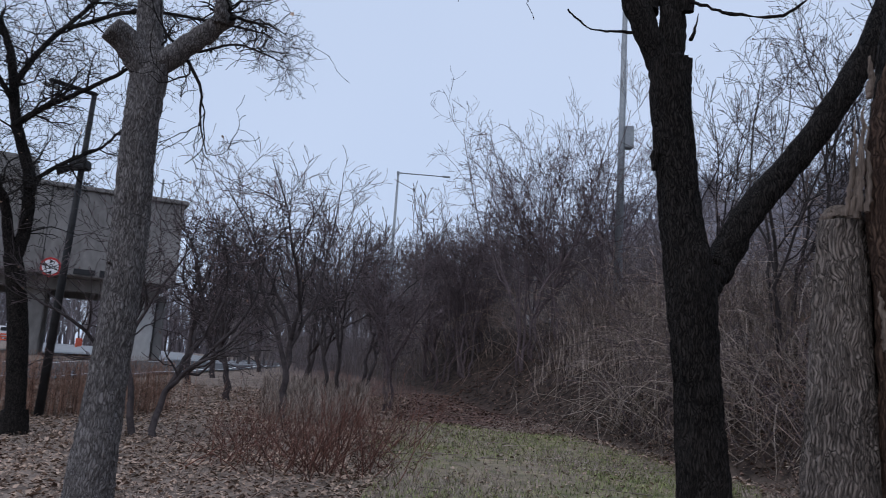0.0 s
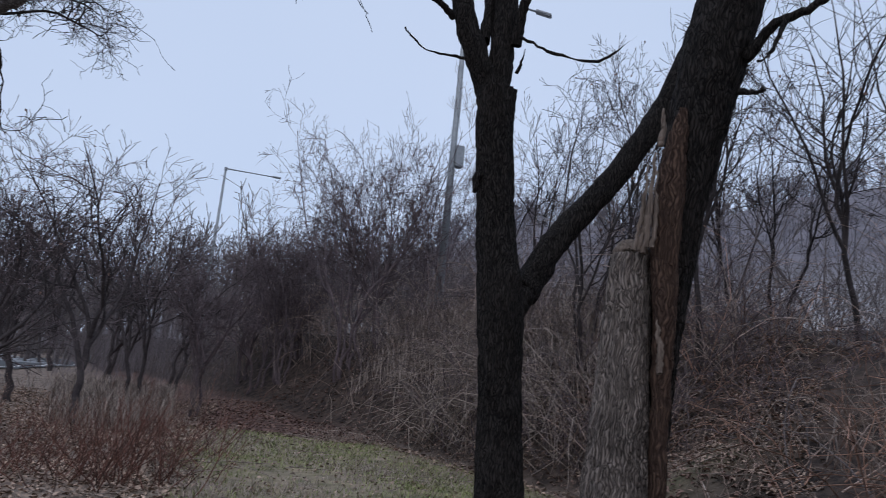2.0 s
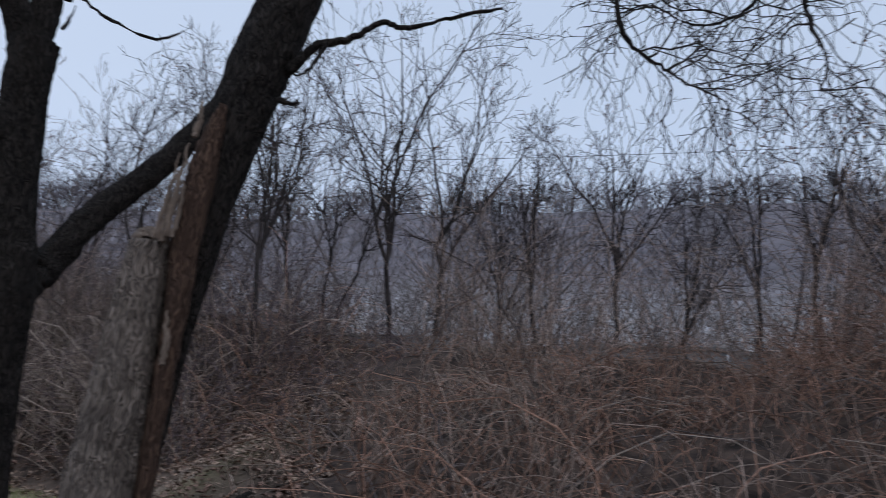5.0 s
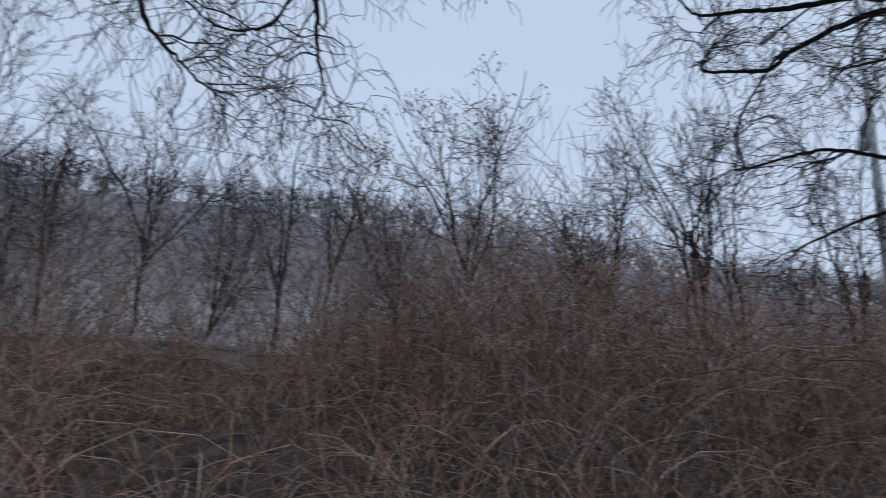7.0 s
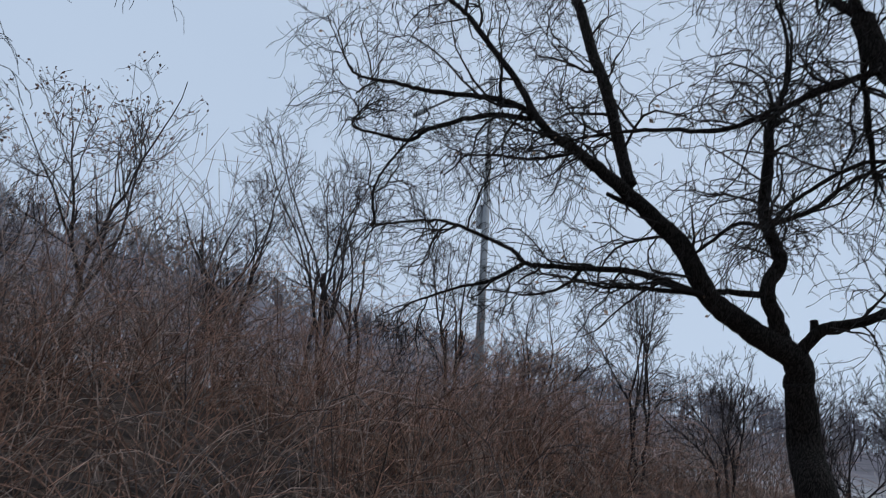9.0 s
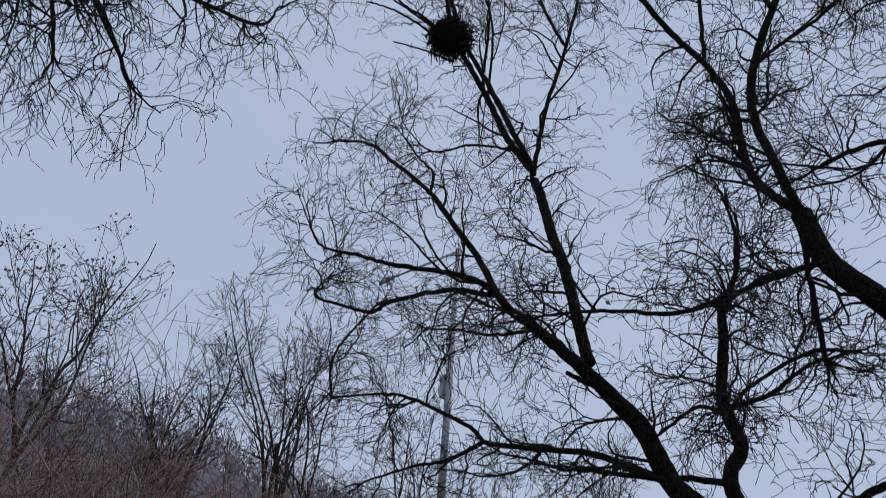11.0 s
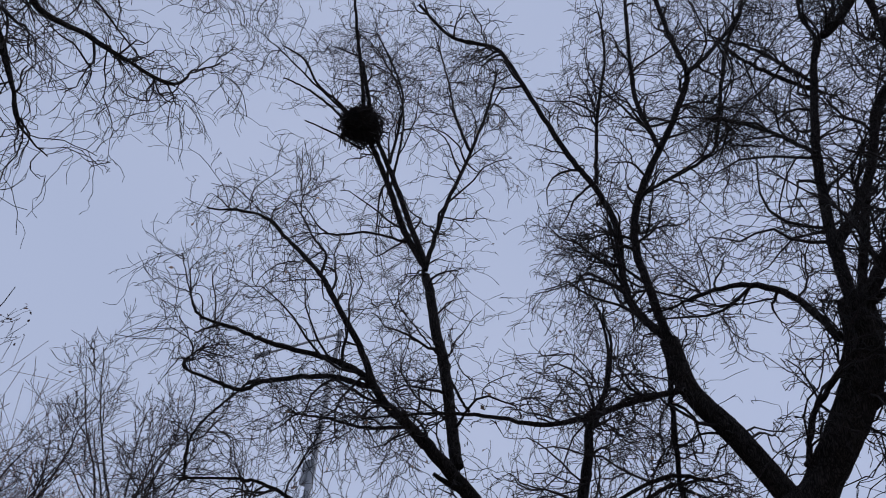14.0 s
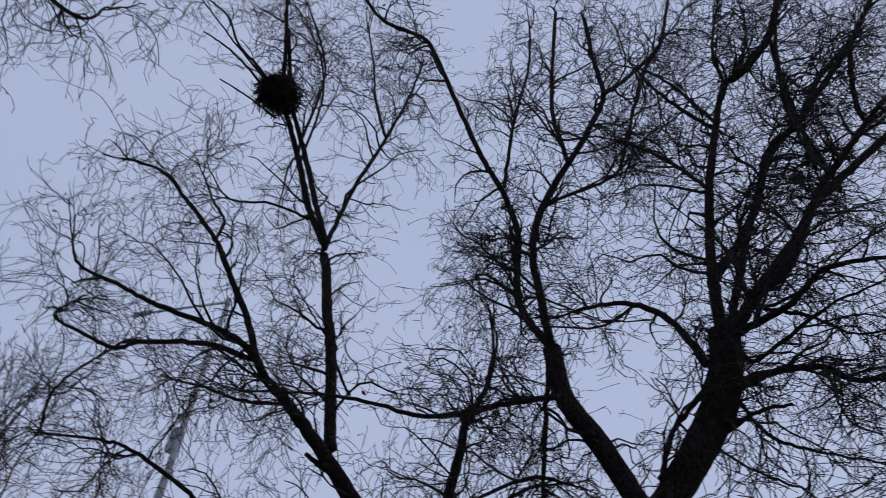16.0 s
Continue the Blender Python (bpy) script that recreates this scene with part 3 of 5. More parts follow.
broken = explicit_tree("broken_leaning_tree", "split willow: sawn stump and torn leaning trunk", [
    [(1.69, 3.13, -0.05, 0.214), (1.7, 3.13, 0.35, 0.191), (1.72, 3.13, 1.31, 0.147), (1.73, 3.13, 1.78, 0.122), (1.74, 3.12, 2.35, 0.096)],
    [(1.91, 3.16, 1.32, 0.059), (1.94, 3.14, 1.97, 0.087), (1.99, 3.09, 2.67, 0.122), (2.08, 3.03, 3.3, 0.155), (2.17, 2.95, 3.79, 0.158), (2.25, 2.88, 4.23, 0.149)],
    [(2.25, 2.89, 4.2, 0.14), (2.9, 2.5, 6, 0.11), (4, 1.9, 7.8, 0.085), (4.87, 1.37, 8.29, 0.063)],
    [(2.18, 2.88, 3.37, 0.029), (2.28, 2.78, 3.53, 0.025), (2.42, 2.66, 3.61, 0.019), (2.51, 2.56, 3.71, 0.016), (2.61, 2.45, 3.69, 0.013), (2.78, 2.26, 3.78, 0.011), (2.93, 2.07, 3.84, 0.008)],
    [(2.13, 2.85, 3.18, 0.014), (2.16, 2.78, 3.15, 0.011), (2.17, 2.71, 3.14, 0.007)],
    [(2.31, 2.74, 3.55, 0.013), (2.19, 2.7, 3.33, 0.008), (2.08, 2.65, 3.23, 0.005)],
    [(4.88, 1.36, 8.32, 0.063), (4.98, 1.1, 7.4, 0.049), (5.08, 0.82, 6.8, 0.036), (5.17, 0.49, 6.43, 0.026), (5.25, 0.11, 5.89, 0.014)],
    [(4.98, 1.1, 7.4, 0.035), (5.06, 0.88, 7.61, 0.036), (5.16, 0.52, 7.04, 0.027), (5.25, 0.08, 7.11, 0.023), (5.31, -0.67, 7.15, 0.016), (5.3, -0.82, 7.5, 0.008)],
    [(4.88, 1.34, 7.42, 0.034), (5.04, 0.94, 6.59, 0.023), (5.13, 0.64, 5.75, 0.011)],
    [(5.09, 0.77, 7.46, 0.026), (5.24, 0.15, 8.07, 0.02), (5.31, -0.57, 8.84, 0.012)],
    [(4.82, 1.48, 7.19, 0.03), (4.87, 1.12, 6.54, 0.018), (4.84, 0.91, 5.8, 0.008)],
    [(4.91, 1.28, 8.13, 0.037), (5.25, 0.58, 8.93, 0.03), (5.49, -0.21, 9.79, 0.027), (5.6, -0.99, 9.98, 0.014)],
    [(4.22, 2.17, 4.84, 0.024), (4.21, 2.06, 4.3, 0.018), (4.28, 1.8, 4.01, 0.011), (4.27, 1.67, 3.88, 0.006)],
    [(4.71, 1.11, 4.84, 0.02), (4.68, 1.04, 4.32, 0.013), (4.65, 0.94, 4, 0.005)],
    [(4.66, 1.25, 4.76, 0.016), (4.58, 1.37, 4.45, 0.012), (4.44, 1.64, 4.35, 0.008), (4.26, 1.9, 4.51, 0.006)],
], BARK_BROWN, TWIG_DARK, (1.69, 3.13, 0.1), depth=0.018, droop=-0.26, density=1.7, boughs=2.1, fine_r=0.0028, alone=(1, 2, 3, 4, 5), limb_bark=BARK_DARK)

explicit_tree("nest_willow", "dark bare willow with a forked crown holding a nest", [
    [(4.89, -5.99, 0.15, 0.242), (4.93, -5.96, 0.55, 0.216), (5.06, -5.84, 1.95, 0.162), (5.22, -5.92, 2.45, 0.140), (5.16, -5.87, 2.75, 0.130), (5.09, -5.79, 2.97, 0.112)],
    [(5.16, -5.86, 2.95, 0.125), (5.08, -5.77, 3.17, 0.117), (5.26, -5.47, 3.43, 0.105), (5.42, -5.17, 3.73, 0.096), (5.47, -4.93, 4.19, 0.090), (5.60, -4.58, 4.59, 0.072), (5.75, -4.15, 4.99, 0.058), (5.93, -3.71, 5.37, 0.042), (5.99, -3.45, 5.82, 0.033), (6.07, -3.02, 6.37, 0.029), (6.18, -2.90, 6.63, 0.025), (6.34, -2.48, 7.01, 0.020), (6.51, -2.18, 7.29, 0.016), (6.90, -1.66, 7.37, 0.010)],
    [(6.25, -2.93, 6.69, 0.018), (6.22, -2.92, 6.96, 0.015), (6.30, -2.76, 7.17, 0.012), (6.35, -2.54, 7.47, 0.009)],
    [(5.74, -4.57, 4.85, 0.063), (5.84, -4.54, 5.34, 0.062), (5.90, -4.44, 5.96, 0.060), (6.01, -4.34, 6.50, 0.059), (6.10, -4.26, 7.05, 0.058), (6.26, -4.27, 7.41, 0.055)],
    [(6.23, -4.21, 7.54, 0.045), (6.41, -3.96, 8.08, 0.042), (6.49, -3.69, 8.74, 0.040), (6.61, -3.47, 9.32, 0.036), (6.72, -3.25, 9.91, 0.033), (6.59, -2.93, 10.80, 0.028), (6.54, -2.69, 11.56, 0.024), (6.34, -2.30, 12.55, 0.020)],
    [(6.21, -4.22, 7.45, 0.033), (6.18, -4.4, 8.64, 0.029), (6.11, -4.64, 9.68, 0.026), (6.02, -4.89, 11.01, 0.023), (6, -5.04, 12.2, 0.015)],
    [(6.49, -3.7, 8.8, 0.019), (6.42, -3.68, 10.06, 0.015), (6.45, -3.47, 10.85, 0.014), (6.54, -3.1, 11.47, 0.009)],
    [(6.57, -3.3, 9.48, 0.017), (6.65, -2.9, 9.84, 0.015), (6.73, -2.41, 10.13, 0.013), (6.82, -1.7, 10.56, 0.008)],
    [(6.34, -3.99, 7.86, 0.018), (6.48, -3.49, 7.82, 0.015), (6.57, -3.02, 7.58, 0.013), (6.59, -2.66, 7.82, 0.006)],
    [(6.04, -3.82, 5.42, 0.037), (6.12, -3.55, 5.65, 0.033), (6.28, -3.22, 5.76, 0.028), (6.54, -2.75, 5.83, 0.024), (6.73, -2.36, 5.94, 0.020), (6.92, -1.99, 6.04, 0.015), (6.94, -1.80, 6.32, 0.010)],
    [(6.09, -3.70, 5.53, 0.030), (6.33, -3.26, 5.58, 0.027), (6.68, -2.77, 5.46, 0.024), (6.86, -2.64, 5.39, 0.021), (7.03, -2.33, 5.46, 0.017), (7.16, -2.07, 5.58, 0.014), (7.03, -2.21, 5.85, 0.010)],
    [(5.13, -5.74, 3.21, 0.077), (5.12, -5.65, 3.48, 0.072), (5.11, -5.55, 3.78, 0.067), (5.03, -5.66, 4.05, 0.063), (5.03, -5.56, 4.33, 0.058), (5.02, -5.52, 4.57, 0.052), (4.88, -5.50, 5.04, 0.047), (4.86, -5.50, 5.28, 0.042)],
    [(5.38, -5.95, 4.59, 0.028), (5.12, -6.27, 4.74, 0.025), (4.87, -6.55, 5.01, 0.021), (4.56, -6.86, 5.13, 0.015)],
    [(5.64, -5.30, 3.82, 0.040), (5.81, -4.92, 3.97, 0.036), (5.97, -4.64, 4.05, 0.033), (6.23, -4.23, 4.07, 0.029), (6.46, -3.84, 4.12, 0.025), (6.53, -3.69, 4.26, 0.022), (6.73, -3.14, 4.49, 0.018), (6.90, -2.89, 4.54, 0.014), (7.22, -2.39, 4.49, 0.010)],
    [(6.46, -3.83, 4.12, 0.024), (6.78, -3.57, 3.97, 0.020), (7.03, -3.32, 3.92, 0.015), (7.38, -2.96, 3.79, 0.010)],
    [(5.59, -5.40, 3.83, 0.028), (5.84, -4.93, 3.87, 0.024), (5.99, -4.72, 3.90, 0.021), (6.15, -4.50, 3.91, 0.017), (6.28, -4.26, 3.98, 0.014), (6.43, -4.02, 4.03, 0.009)],
    [(5.10, -5.75, 3.15, 0.059), (4.91, -5.84, 3.36, 0.052), (4.82, -5.92, 3.43, 0.046), (4.64, -6.19, 3.50, 0.041), (4.44, -6.40, 3.65, 0.035), (4.23, -6.65, 3.79, 0.029)],
    [(4.94, -5.86, 3.35, 0.038), (4.91, -5.86, 3.51, 0.034)],
    [(5.72, -4.62, 4.62, 0.034), (5.71, -4.28, 4.68, 0.021)],
    [(6.21, -4.21, 7.56, 0.039), (6.29, -3.98, 8.10, 0.037), (6.36, -3.73, 8.67, 0.035), (6.44, -3.49, 9.22, 0.034), (6.55, -3.33, 9.69, 0.031), (6.50, -3.05, 10.39, 0.028), (6.52, -2.88, 10.96, 0.026)],
    [(6.58, -3.13, 9.69, 0.024), (6.70, -2.75, 10.04, 0.021), (6.84, -2.42, 10.33, 0.017), (6.87, -2.15, 10.70, 0.015), (7.05, -1.80, 10.97, 0.011)],
    [(6.66, -2.93, 9.73, 0.021), (6.80, -2.58, 10.02, 0.017), (6.94, -2.33, 10.24, 0.014), (7.15, -2.00, 10.45, 0.010)],
    [(6.42, -3.58, 9.11, 0.020), (6.19, -3.51, 9.75, 0.018), (6.12, -3.43, 10.25, 0.015), (6.12, -3.15, 10.79, 0.014), (6.18, -2.87, 11.29, 0.011)],
    [(6.68, -3.24, 9.38, 0.017), (6.88, -2.90, 9.62, 0.014), (7.14, -2.49, 9.85, 0.010)],
    [(5.68, -4.38, 9.32, 0.023), (5.82, -4.18, 10.02, 0.020), (5.88, -4.05, 10.75, 0.015), (5.92, -3.79, 11.59, 0.011)],
    [(4.86, -5.51, 5.27, 0.026), (4.75, -5.65, 5.72, 0.022), (4.67, -5.66, 6.21, 0.017), (4.66, -5.56, 6.67, 0.013)],
    [(4.95, -5.44, 4.29, 0.024), (5.05, -5.24, 4.34, 0.020), (5.24, -5.07, 4.19, 0.015), (5.42, -4.94, 4.05, 0.011)],
    [(5.10, -5.54, 3.72, 0.033), (5.31, -5.41, 3.78, 0.030), (5.52, -5.27, 3.83, 0.028)],
    [(5.92, -4.03, 5.15, 0.020), (6.15, -3.71, 5.11, 0.016), (6.33, -3.41, 5.16, 0.013), (6.53, -3.12, 5.18, 0.010)],
    [(5.79, -4.71, 5.53, 0.015), (5.85, -4.61, 5.70, 0.014), (5.88, -4.36, 6.06, 0.012), (5.96, -4.12, 6.32, 0.010), (6.04, -3.84, 6.61, 0.008)],
    [(7.29, -2.47, 4.54, 0.015), (7.21, -2.39, 4.88, 0.014), (7.07, -2.50, 5.19, 0.012), (6.87, -2.71, 5.53, 0.010)],
], BARK_DARK, TWIG_DARK, (4.89, -5.99, 0.3), depth=0.010, droop=-0.07, density=1.0, boughs=1.5, leafy=0.03, fine_r=0.0031, alone=(17, 18, 19, 20, 21, 23, 26, 27))

explicit_tree("arching_willow", "dark bare willow leaning in a long arch", [
    [(2.58, -6.78, -0.15, 0.163), (2.63, -6.73, 0.25, 0.146), (3.05, -6.31, 3.73, 0.112), (3.37, -6.24, 4.38, 0.100), (3.60, -5.99, 4.94, 0.098), (3.87, -5.84, 5.44, 0.096), (3.98, -5.78, 6.02, 0.092)],
    [(3.96, -5.73, 6.04, 0.046), (4.19, -5.67, 6.38, 0.045), (4.34, -5.66, 6.77, 0.044), (4.38, -5.68, 7.24, 0.042), (4.38, -5.67, 7.77, 0.041), (4.46, -5.49, 8.33, 0.039), (4.62, -5.19, 8.89, 0.037), (4.72, -4.78, 9.57, 0.034), (4.80, -4.29, 10.31, 0.032), (4.98, -4.14, 10.76, 0.028), (5.42, -3.71, 11.13, 0.026), (5.64, -3.20, 11.76, 0.022)],
    [(3.96, -5.74, 6.03, 0.048), (4.06, -5.71, 6.63, 0.048), (4.13, -5.65, 7.28, 0.047), (4.11, -5.72, 7.93, 0.046), (3.96, -5.90, 8.62, 0.046), (3.82, -6.14, 9.29, 0.044), (3.64, -6.35, 10.01, 0.042), (3.52, -6.50, 10.70, 0.040), (3.57, -6.41, 11.38, 0.037), (3.53, -6.12, 12.28, 0.034)],
    [(3.70, -5.77, 8.69, 0.033), (3.86, -5.70, 9.69, 0.031), (3.89, -5.74, 10.75, 0.028), (3.74, -5.65, 12.06, 0.026)],
    [(4.41, -5.41, 8.39, 0.024), (4.28, -5.40, 9.58, 0.022), (4.11, -5.47, 10.75, 0.018), (4.08, -5.43, 11.87, 0.015)],
    [(3.36, -6.21, 10.26, 0.033), (3.19, -6.55, 10.82, 0.029), (2.91, -6.87, 11.49, 0.026), (2.65, -7.11, 12.20, 0.022)],
    [(4.04, -5.82, 8.21, 0.022), (3.84, -5.99, 8.37, 0.021), (3.49, -6.24, 8.6, 0.021), (3.31, -6.37, 8.85, 0.018), (3.16, -6.48, 9.68, 0.024), (2.89, -6.64, 10.93, 0.031), (2.64, -6.77, 11.55, 0.027), (2.41, -6.88, 12.82, 0.023)],
    [(3.97, -5.74, 5.99, 0.029), (4.2, -5.51, 6.5, 0.027), (4.22, -5.43, 7.27, 0.024)],
    [(3.86, -5.82, 5.45, 0.031), (4.09, -5.4, 5.26, 0.028), (4.22, -5.03, 5.04, 0.026)],
    [(4.52, -5.18, 5.18, 0.026), (4.77, -4.8, 5.03, 0.023), (5.09, -4.26, 5.05, 0.018), (5.3, -3.78, 4.95, 0.013), (5.46, -3.31, 4.79, 0.006)],
    [(3.98, -5.74, 5.84, 0.029), (4.1, -5.84, 5.26, 0.026), (4.21, -5.94, 4.61, 0.023)],
    [(4.53, -5.18, 5.18, 0.021), (4.47, -5.09, 4.71, 0.019), (4.45, -4.97, 4.26, 0.018)],
    [(4.46, -5.08, 5.12, 0.014), (4.38, -5.24, 5.35, 0.014), (4.36, -5.36, 5.93, 0.013), (4.44, -5.37, 6.36, 0.009)],
    [(3.78, -5.81, 4.52, 0.014), (4.03, -5.54, 4.55, 0.018), (4.36, -5.19, 4.29, 0.017), (4.49, -4.97, 4.05, 0.017)],
], BARK_DARK, TWIG_DARK, (2.58, -6.78, 0), depth=0.010, droop=-0.1, density=1.1, boughs=1.8, leafy=0.03, bristly=True)

explicit_tree("spreading_willow", "broad dark bare willow with many spreading limbs", [
    [(3.37, -5.64, -0.15, 0.181), (3.35, -5.62, 0.25, 0.161), (3.19, -5.46, 3.43, 0.124), (2.79, -5.64, 4.13, 0.124), (2.41, -5.81, 4.79, 0.14), (2.27, -5.87, 5.26, 0.137), (2.24, -5.88, 5.57, 0.132)],
    [(2.26, -5.87, 5.46, 0.054), (2.25, -5.9, 6.15, 0.055), (2.22, -5.94, 6.64, 0.047), (2.12, -6, 7.48, 0.044), (1.95, -6.08, 8.36, 0.039), (1.77, -6.16, 9.07, 0.033), (1.62, -6.22, 9.16, 0.045), (1.2, -6.33, 9.67, 0.046), (0.92, -6.39, 10.45, 0.039)],
    [(2.22, -5.89, 5.45, 0.051), (1.93, -5.94, 5.84, 0.046), (1.58, -5.99, 6.12, 0.041), (1.19, -6.03, 6.8, 0.034), (0.94, -6.02, 7.03, 0.032), (0.62, -6, 7.33, 0.025), (0.39, -5.97, 7.49, 0.020), (0.04, -5.92, 7.81, 0.014)],
    [(2.28, -5.97, 6.21, 0.042), (2.06, -6.08, 6.58, 0.040), (1.79, -6.19, 7.09, 0.042), (1.56, -6.27, 7.82, 0.037), (1.25, -6.36, 8.1, 0.037), (0.9, -6.44, 8.55, 0.030), (0.47, -6.5, 9.08, 0.025), (0.08, -6.52, 9.68, 0.020)],
    [(1.15, -6.06, 7.09, 0.021), (1.2, -6.05, 7.76, 0.019), (1.21, -6.05, 8.27, 0.022), (1.07, -6.07, 9.32, 0.020), (0.92, -6.09, 9.9, 0.016)],
    [(2.11, -5.92, 7.32, 0.023), (2.44, -5.91, 7.92, 0.021), (2.76, -5.88, 8.37, 0.018), (3.1, -5.82, 8.73, 0.011)],
    [(1.96, -6.08, 8.45, 0.020), (2.25, -6.05, 9.22, 0.019), (2.57, -6, 9.84, 0.015), (2.96, -5.89, 10.24, 0.009)],
    [(2.11, -5.82, 5.48, 0.035), (1.68, -5.87, 5.61, 0.029), (1.32, -5.88, 5.84, 0.023), (0.87, -5.87, 5.73, 0.015), (0.61, -5.82, 5.64, 0.009)],
    [(2.26, -5.87, 5.01, 0.037), (1.92, -6.07, 5.18, 0.030), (1.62, -6.23, 5.19, 0.025), (1.46, -6.35, 5.07, 0.019), (1.26, -6.47, 5.08, 0.015), (1, -6.59, 5, 0.008)],
    [(2.45, -5.8, 4.58, 0.025), (2.13, -5.92, 4.79, 0.018), (1.87, -6, 4.82, 0.011)],
    [(2.41, -5.81, 5.28, 0.035), (2.65, -5.79, 5.81, 0.030), (2.97, -5.72, 6.1, 0.027), (3.32, -5.6, 6.17, 0.020), (3.71, -5.44, 6.09, 0.013)],
    [(2.8, -5.52, 4.23, 0.024), (2.68, -5.55, 4.58, 0.022), (2.47, -5.61, 4.84, 0.021), (2.3, -5.64, 5.04, 0.020)],
    [(2.17, -5.9, 5.5, 0.027), (2.07, -5.91, 5.24, 0.020), (1.79, -5.97, 5.38, 0.018), (1.4, -6.04, 5.6, 0.013), (1, -6.08, 5.68, 0.008)],
    [(1.76, -6.13, 9.04, 0.020), (1.79, -6.13, 9.73, 0.019), (1.57, -6.18, 10.76, 0.013)],
    [(1.67, -6.26, 9.19, 0.018), (1.42, -6.37, 10.03, 0.015), (1.38, -6.43, 11.17, 0.012)],
    [(2.28, -5.86, 5.02, 0.020), (2.06, -5.87, 4.56, 0.016), (1.74, -5.9, 4.35, 0.011), (1.35, -5.92, 4.17, 0.006)],
    [(1.95, -5.98, 5.78, 0.018), (1.6, -6.11, 5.62, 0.015), (1.33, -6.2, 5.39, 0.010), (1, -6.28, 5.36, 0.006)],
    [(2.54, -5.76, 4.64, 0.013), (2.22, -5.83, 4.31, 0.011), (1.88, -5.89, 4.08, 0.006)],
    [(1.58, -6.08, 5.1, 0.013), (1.56, -6.19, 4.69, 0.009), (1.4, -6.32, 4.57, 0.005)],
    [(2.50, -6.81, 6.32, 0.044), (2.18, -6.81, 7.19, 0.042), (1.96, -6.92, 7.90, 0.040), (1.65, -7.04, 8.67, 0.039), (1.38, -7.37, 9.24, 0.036), (1.07, -7.56, 9.97, 0.034), (0.74, -7.84, 10.63, 0.030), (0.35, -8.18, 11.29, 0.027)],
    [(1.29, -6.98, 10.53, 0.031), (1.35, -7.27, 10.03, 0.029), (1.41, -7.57, 9.51, 0.028), (1.35, -7.97, 9.03, 0.025), (1.32, -8.14, 8.69, 0.024)],
    [(2.43, -6.76, 6.26, 0.057), (2.15, -7.04, 6.86, 0.055), (1.83, -7.34, 7.46, 0.054), (1.54, -7.59, 8.09, 0.051), (1.27, -7.94, 8.62, 0.049), (0.59, -8.37, 9.42, 0.045)],
    [(2.65, -6.80, 5.60, 0.037), (2.36, -6.84, 5.69, 0.033), (2.08, -6.95, 5.71, 0.029), (1.82, -7.08, 5.71, 0.026), (1.68, -7.20, 5.60, 0.023), (1.39, -7.38, 5.58, 0.019)],
    [(2.74, -6.01, 10.09, 0.018), (2.63, -6.25, 9.78, 0.022), (2.47, -6.49, 9.54, 0.024), (2.25, -6.80, 9.27, 0.027)],
    [(0.52, -7.53, 10.44, 0.037), (0.75, -7.98, 9.90, 0.034), (0.75, -8.26, 9.67, 0.031), (0.41, -8.35, 9.89, 0.028)],
], BARK_DARK, TWIG_DARK, (3.37, -5.64, 0), depth=0.014, droop=-0.06, density=1.5, boughs=2.3, bristly=True)

explicit_tree("crooked_grey_tree", "crooked dark tree with a wide fine crown", [
    [(-6.53, 11.82, 0.1, 0.22), (-6.57, 11.8, 0.5, 0.196), (-6.56, 11.8, 0.44, 0.151), (-6.67, 11.74, 1.63, 0.153), (-6.8, 11.66, 2.52, 0.145), (-6.9, 11.61, 2.96, 0.136)],
    [(-6.87, 11.62, 2.87, 0.109), (-6.78, 11.63, 3.44, 0.101), (-6.81, 11.56, 4.27, 0.092), (-7.05, 11.37, 5.1, 0.082), (-7.21, 11.22, 6.14, 0.064), (-7.4, 11.05, 6.73, 0.041)],
    [(-6.9, 11.6, 2.87, 0.091), (-7, 11.35, 3.73, 0.072), (-7.11, 11.08, 4.12, 0.053), (-7.35, 10.72, 4.53, 0.034)],
    [(-7.01, 11.31, 5.03, 0.055), (-6.59, 11.32, 5.35, 0.046), (-6.04, 11.4, 5.71, 0.037), (-5.4, 11.49, 6.19, 0.028), (-4.84, 11.53, 6.85, 0.019)],
    [(-7.1, 11.24, 5.67, 0.05), (-6.93, 11.62, 6.54, 0.043), (-6.61, 12.08, 7.41, 0.035), (-6.23, 12.54, 8.36, 0.026)],
    [(-7.08, 11.26, 5.39, 0.046), (-7.28, 10.95, 5.82, 0.036), (-7.43, 10.66, 6.24, 0.026)],
    [(-6.77, 11.45, 4.05, 0.041), (-6.42, 11.76, 4.54, 0.033), (-5.97, 12.11, 4.97, 0.024), (-5.78, 12.31, 5.36, 0.015)],
    [(-6.57, 11.56, 6.84, 0.038), (-5.71, 12.27, 7.58, 0.036), (-4.62, 12.97, 7.79, 0.027), (-3.78, 13.48, 7.87, 0.017)],
    [(-5.57, 12.19, 7.55, 0.03), (-4.94, 12.6, 7.03, 0.026), (-4.16, 13.02, 7.39, 0.021), (-3.36, 13.38, 7.27, 0.011)],
], BARK_DARK, TWIG_DARK, (-6.53, 11.82, 0.25), depth=0.010, droop=0.0, density=1.9, boughs=2.2, leafy=0.08, upto=0.03, fine_r=0.0045)


# torn wood where the willow split
def rod_path(name, nodes, mat, k=8, depth=0.004):
    return link_mesh(name, mesh_of(name, [furrowed(*smooth_path(nodes, 8, 0.003), k, depth)], mat), broken)


